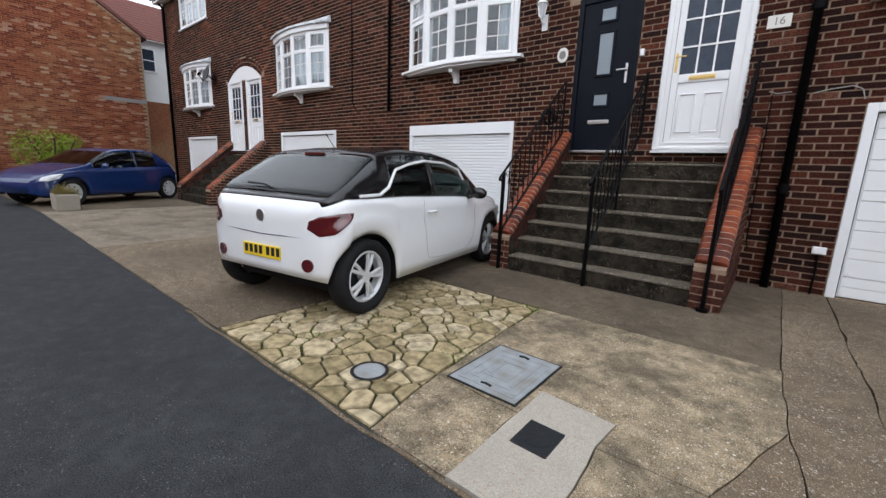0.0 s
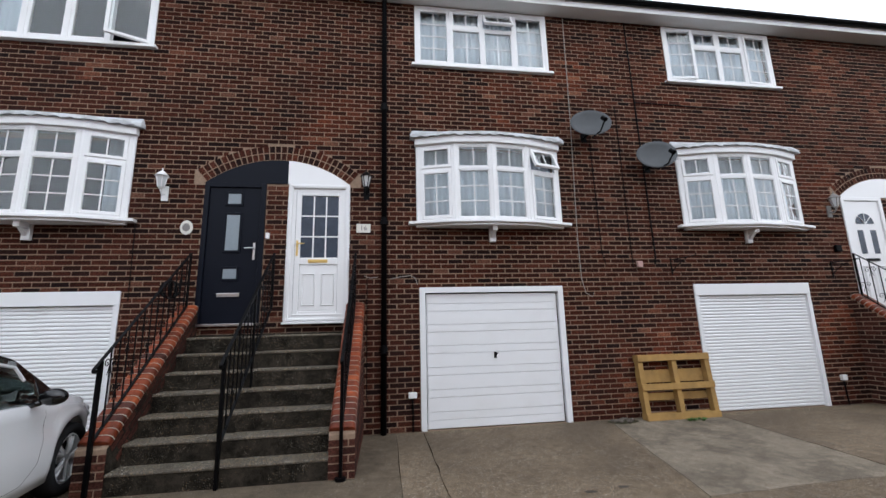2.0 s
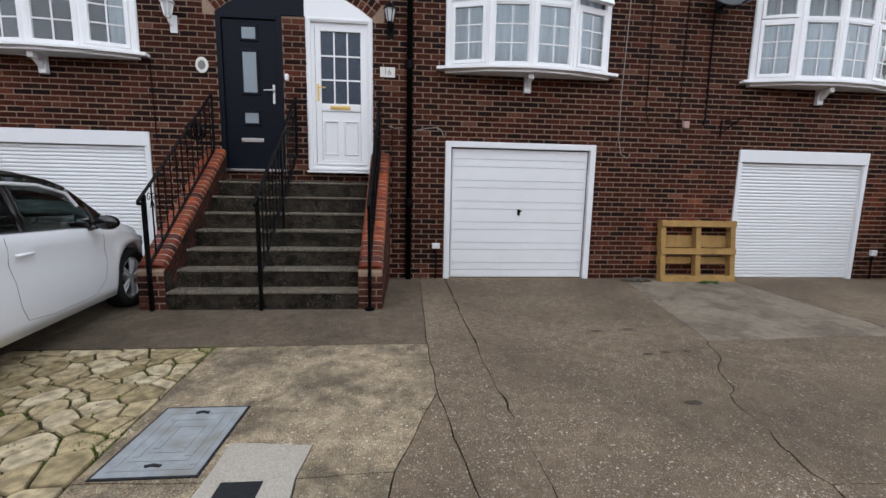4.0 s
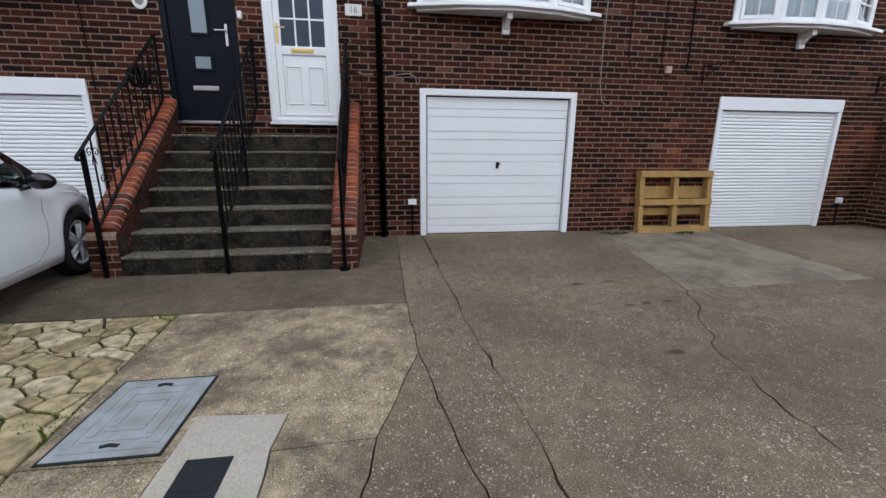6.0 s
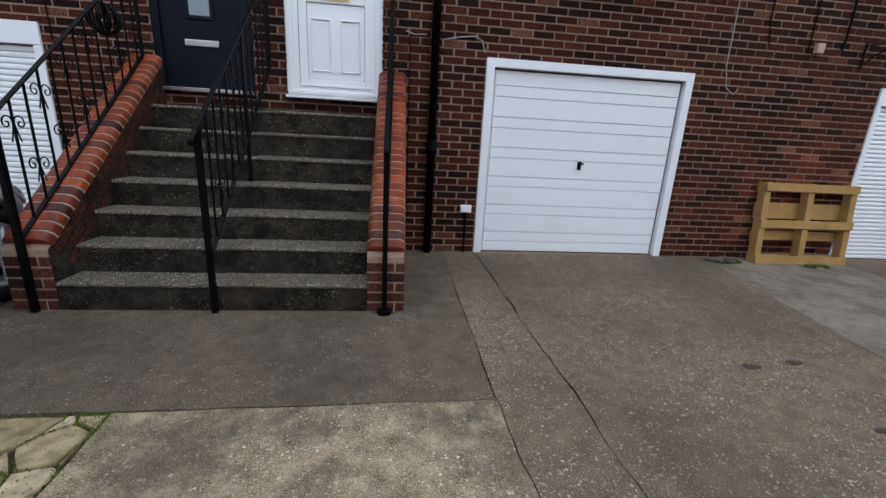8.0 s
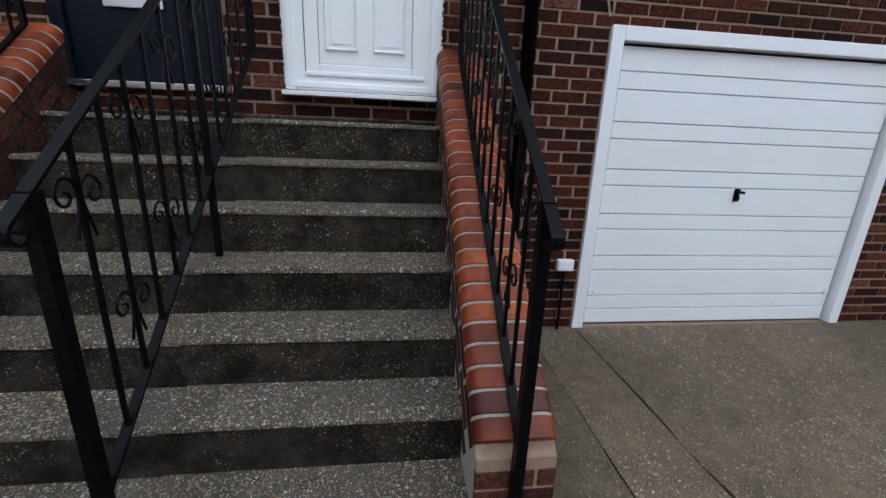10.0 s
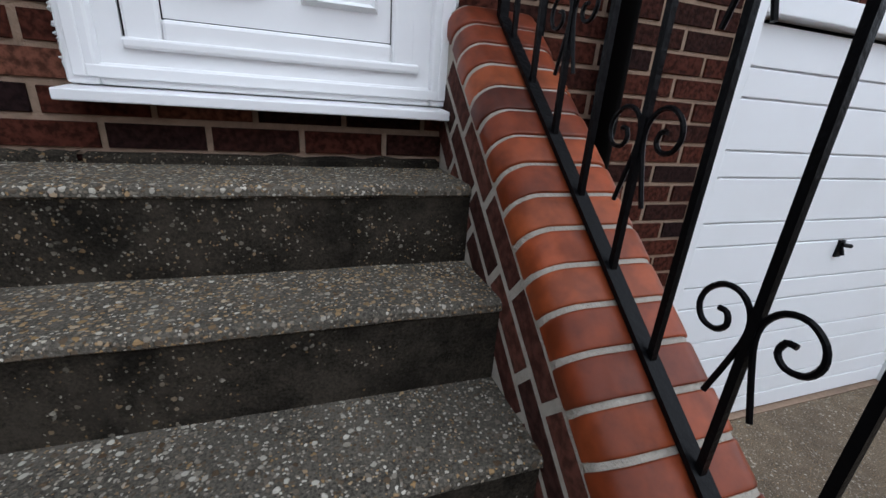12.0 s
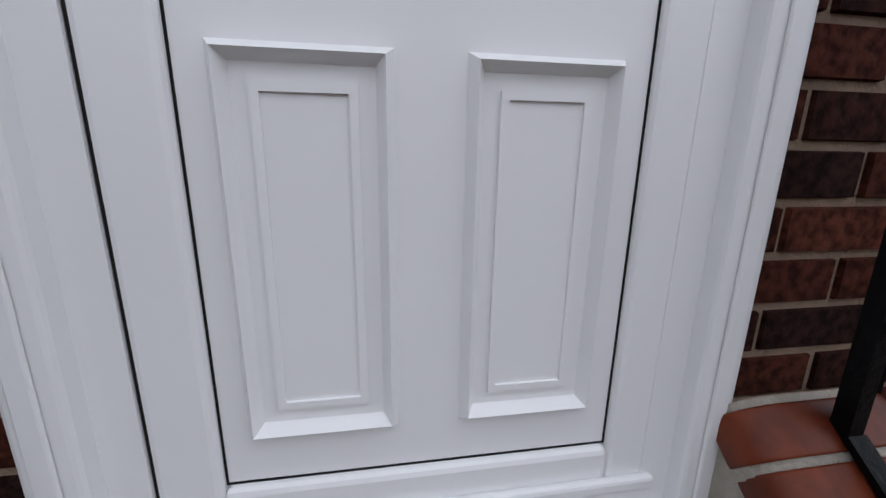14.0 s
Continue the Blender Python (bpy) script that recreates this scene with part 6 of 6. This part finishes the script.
M_ivory = mat("ivory_ceramic", (0.68, 0.66, 0.60), 0.4, var=0.05)
plq = thing("house_number", (-0.84, 0, 2.95), "cream rectangular house number plate reading 16", "house number")
bm = bmesh.new()
box(bm, -0.105, 0.105, -0.018, -0.003, -0.068, 0.068)
part("plate", bm, M_ivory, plq, bevel=0.004)
text_mesh(plq, "16", 0.11, pose(0, -0.0195, 0, 90, 0, 0), M_cable_g)
ov = thing("oval_plaque", (-3.33, 0, 2.94), "white oval ceramic house plaque on brickwork", "house plaque")
bm = bmesh.new()
prism(bm, [(0.085 * math.cos(i * math.pi / 14), 0.105 * math.sin(i * math.pi / 14)) for i in range(28)], -0.02, -0.003, "y")
part("plate", bm, M_ivory, ov, bevel=0.005)
bm = bmesh.new()
prism(bm, [(0.05 * math.cos(i * math.pi / 10), 0.06 * math.sin(i * math.pi / 10)) for i in range(20)], -0.023, -0.0205, "y")
part("motif", bm, M_cable_g, ov)
wr = thing("black_wreath", (-3.20, -0.55, 2.0), "round black wire ornament hung on the handrail", "ornament")
for k in range(5):
    a = k * math.pi / 5
    bm = bmesh.new()
    tube(bm, [(0.11 * math.cos(t * math.pi / 9) * math.cos(a), 0.11 * math.cos(t * math.pi / 9) * math.sin(a), 0.11 * math.sin(t * math.pi / 9)) for t in range(19)], 0.010, 6)
    part("hoop", bm, M_black, wr)


# ---- neighbours' step walls ----
def plain_steps(x0, x1, name, label):
    t = thing(name, ((x0 + x1) / 2, -1.64, 0), label, "steps", kind="structure")
    for i in range(7):
        bm = bmesh.new()
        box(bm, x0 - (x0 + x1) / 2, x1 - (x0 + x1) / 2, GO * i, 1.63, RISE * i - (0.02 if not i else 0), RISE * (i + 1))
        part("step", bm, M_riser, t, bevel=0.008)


plain_steps(-14.5, -12.6, "neighbour_steps", "dark concrete steps up to the far pair of doors")
string_wall(-12.6, -12.33, "step_wall_far_east", "east")
string_wall(-14.77, -14.5, "step_wall_far_west", "west")
plain_steps(7.92, 9.9, "right_steps", "dark concrete steps beyond the roller shutter")
string_wall(7.62, 7.90, "step_wall_right", "west")
handrail("iron_handrail", 7.76, "black wrought iron handrail by the far white door", -1.666, lambda y: crown(y) + 0.012, True)

# ---- old brick gable and white house at the end of the forecourt ----
gable = thing("gable_house", (-22, -4, 0), "old red brick gable end with patched weathered brickwork", "house")
bm = bmesh.new()
GX = 0.0
outline = [(3.75, 0.0), (3.75, 6.15), (0.6, 8.3), (-0.8, 9.2), (-9.0, 5.0), (-9.0, 0.0)]
prism(bm, outline, -6.0, -0.012, "x")
part("wall", bm, M_mortar, gable)
gv, gf = [], []
dice = random.Random(21)
for c in range(120):
    z0 = c * 0.075 + 0.005
    for k in range(-42, 18):
        y0 = k * 0.225 + 0.1125 * (c % 2)
        top_y = 3.75 if z0 < 6.05 else 3.75 - (z0 + 0.07 - 6.15) * (3.15 / 2.15)
        low_y = -9.0 if z0 < 4.9 else -9.0 + (z0 + 0.07 - 5.0) * (8.2 / 4.2)
        if y0 < low_y or y0 + 0.215 > top_y:
            continue
        i = len(gv)
        o = dice.uniform(-0.003, 0.003)
        gv += [(o, y0, z0), (o, y0 + 0.215, z0), (o, y0 + 0.215, z0 + 0.065), (o, y0, z0 + 0.065), (-0.015, y0, z0), (-0.015, y0 + 0.215, z0), (-0.015, y0 + 0.215, z0 + 0.065), (-0.015, y0, z0 + 0.065)]
        gf += [(i, i + 1, i + 2, i + 3), (i + 4, i + 5, i + 1, i), (i + 3, i + 2, i + 6, i + 7), (i + 1, i + 5, i + 6, i + 2), (i + 4, i, i + 3, i + 7)]
me = bpy.data.meshes.new("bricks")
me.from_pydata(gv, [], gf)
me.materials.append(M_brick_old)
ob = new("bricks", me)
ob.parent = gable
tagged(ob, "weathered orange-red brickwork", kind="stuff")
bm = bmesh.new()
prism(bm, [(3.95, 6.05), (3.95, 6.17), (0.6, 8.46), (-0.8, 9.4), (-9.2, 5.1), (-9.2, 4.95), (-0.8, 9.22), (0.6, 8.3)], -6.0, 0.06, "x")
part("roof", bm, M_tile, gable)
bm = bmesh.new()
box(bm, 0.0, 0.03, 2.3, 3.75, 3.45, 3.6)
part("string_course", bm, M_cable_g, gable)

wh = thing("white_house", (-23.0, 0, 0), "white rendered house with a brown tiled roof", "house")
bm = bmesh.new()
box(bm, -5, 0, -0.25, 6.0, 3.7, 6.3)
part("wall", bm, M_render, wh)
bm = bmesh.new()
box(bm, -5, -0.01, -0.25, 6.0, 0.0, 3.7)
part("lower_wall", bm, M_brick_old, wh)
rf = None
for i in range(14):
    bm = bmesh.new()
    prism(bm, [(0.25 - i * 0.22, 6.25 + i * 0.16), (0.25 - i * 0.22, 6.31 + i * 0.16), (-0.02 - i * 0.22, 6.48 + i * 0.16), (-0.02 - i * 0.22, 6.42 + i * 0.16)], -2.6, 6.2, "y")
    part("tile_course", bm, M_tile, wh)
w_ = part("window", (lambda b: (box(b, 0.0, 0.03, 0.0, 0.45, 5.0, 5.9), b)[1])(bmesh.new()), M_pebbleglass, wh)
bm = bmesh.new()
ring(bm, -0.05, 0.5, 4.95, 5.95, 0.06, 0, 0.05)
for v in bm.verts:
    v.co = Vector((v.co.y, v.co.x, v.co.z))
part("window_frame", bm, M_upvc, wh)
bm = bmesh.new()
box(bm, 0.0, 0.045, 0.02, 0.45, 5.42, 5.46)
part("transom", bm, M_upvc, wh)

# shrubs against the gable: many small leaves round short stems
M_leaf = mat("shrub_leaf", (0.17, 0.23, 0.022), 0.6, var=0.5, scale=6)
M_bark = mat("bark", (0.07, 0.05, 0.035), 0.9, var=0.3)


def shrub(x, y, r, h, seed, label):
    s = thing("garden_shrub", (x, y, 0), label, "shrub", "shrubs by the gable")
    d = random.Random(seed)
    for i in range(5):
        bm = bmesh.new()
        a = i * 1.26
        tube(bm, [(0.05 * math.cos(a), 0.05 * math.sin(a), 0), (0.25 * r * math.cos(a), 0.25 * r * math.sin(a), h * 0.4), (0.6 * r * math.cos(a), 0.6 * r * math.sin(a), h * 0.75)], 0.025, 6)
        part("stem", bm, M_bark, s)
    v, f = [], []
    lumps = [(d.uniform(-0.6, 0.6) * r, d.uniform(-0.6, 0.6) * r, d.uniform(0.35, 0.75) * h, d.uniform(0.3, 0.5) * r) for _ in range(9)]
    for _ in range(2600):
        lx, ly, lz, lr = d.choice(lumps)
        q = Vector((d.gauss(0, 1), d.gauss(0, 1), d.gauss(0, 1))).normalized() * lr * d.uniform(0.75, 1.1)
        c = Vector((lx, ly, lz)) + q
        if c.z < 0.05:
            continue
        n_ = (q.normalized() + Vector((d.uniform(-0.7, 0.7), d.uniform(-0.7, 0.7), d.uniform(-0.2, 0.9)))).normalized()
        u = n_.orthogonal().normalized() * d.uniform(0.03, 0.055)
        w = n_.cross(u).normalized() * d.uniform(0.018, 0.03)
        i = len(v)
        v += [c - u, c + w, c + u, c - w]
        f.append((i, i + 1, i + 2, i + 3))
    me = bpy.data.meshes.new("crown")
    me.from_pydata([tuple(p) for p in v], [], f)
    me.materials.append(M_leaf)
    ob = new("crown", me)
    ob.parent = s
    tagged(ob, "dense bright green leaves")


shrub(-21.0, -3.55, 1.1, 2.35, 1, "bright yellow-green rounded shrub behind the blue car")
shrub(-21.1, -2.2, 0.7, 1.75, 2, "smaller bright green shrub against old brickwork")

# planter at the edge of the forecourt
pt = thing("stone_planter", (-12.9, -4.45, 0), "low grey planter filled with dry yellowish plants", "planter")
bm = bmesh.new()
prism(bm, [(-0.32, 0.0), (0.32, 0.0), (0.40, 0.36), (-0.40, 0.36)], -0.2, 0.2, "y")
part("trough", bm, M_conc_pad, pt, bevel=0.02)
v, f = [], []
dice = random.Random(9)
for _ in range(700):
    x, y = dice.uniform(-0.38, 0.38), dice.uniform(-0.2, 0.2)
    a, l_ = dice.uniform(0, 6.28), dice.uniform(0.1, 0.3)
    i = len(v)
    v += [(x - 0.008, y, 0.34), (x + 0.008, y, 0.34), (x + 0.5 * l_ * math.cos(a), y + 0.3 * l_ * math.sin(a), 0.34 + l_)]
    f.append((i, i + 1, i + 2))
me = bpy.data.meshes.new("plants")
me.from_pydata(v, [], f)
me.materials.append(mat("dry_leaves", (0.25, 0.20, 0.05), 0.8, var=0.4))
ob = new("plants", me)
ob.parent = pt
# oil spots on the drive
M_oil = mat("oil_stain", (0.055, 0.045, 0.036), 0.7, var=0.3, scale=20)
for x, y, r in ((1.27, -2.42, 0.055), (1.6, -2.38, 0.05), (1.45, -2.98, 0.04), (1.62, -2.95, 0.045), (1.82, -2.93, 0.04), (1.28, -3.75, 0.06)):
    bm = bmesh.new()
    bm.faces.new([bm.verts.new((r * (1 + 0.4 * noise.noise((math.cos(k * 0.45) + x, math.sin(k * 0.45), y))) * math.cos(k * 0.449), 0.5 * r * (1 + 0.5 * noise.noise((math.cos(k * 0.45) + x, math.sin(k * 0.45), y))) * math.sin(k * 0.449), 0)) for k in range(14)])
    single("oil_stain", bm, M_oil, "dark oil stain soaked into the concrete drive", "stain", "oil stains", m=pose(x, y, 0.0045), kind="structure")

# ragged sealant and paint flecks along the white door's frame
d1 = bpy.data.objects["door_1"]
dice = random.Random(17)
for x in (-0.004, 0.904):
    bm = bmesh.new()
    for k in range(170):
        z = 0.04 + 2.0 * k / 170 + dice.uniform(-0.005, 0.005)
        w, h = dice.uniform(0.002, 0.009), dice.uniform(0.003, 0.012)
        if dice.random() < 0.3:
            continue
        c = [bm.verts.new((x + w * math.cos(a * 1.26 + k), -0.004, z + h * math.sin(a * 1.26 + k))) for a in range(5)]
        t = bm.verts.new((x, -0.011, z))
        for a in range(5):
            bm.faces.new((c[a], c[(a + 1) % 5], t))
    part("sealant", bm, M_upvc, d1, "ragged white sealant along the frame")


# ---- bricks of the wall round the white door, nearest the walk ----
_near = {}
for x0, x1, y, z0, z1 in near:
    key = round(x1 - x0, 2)
    if key not in _near:
        _near[key] = brick_mesh(key, 0.065)
    piece("brick", _near[key], wall_north, Matrix.Translation((x0, y, z0)))
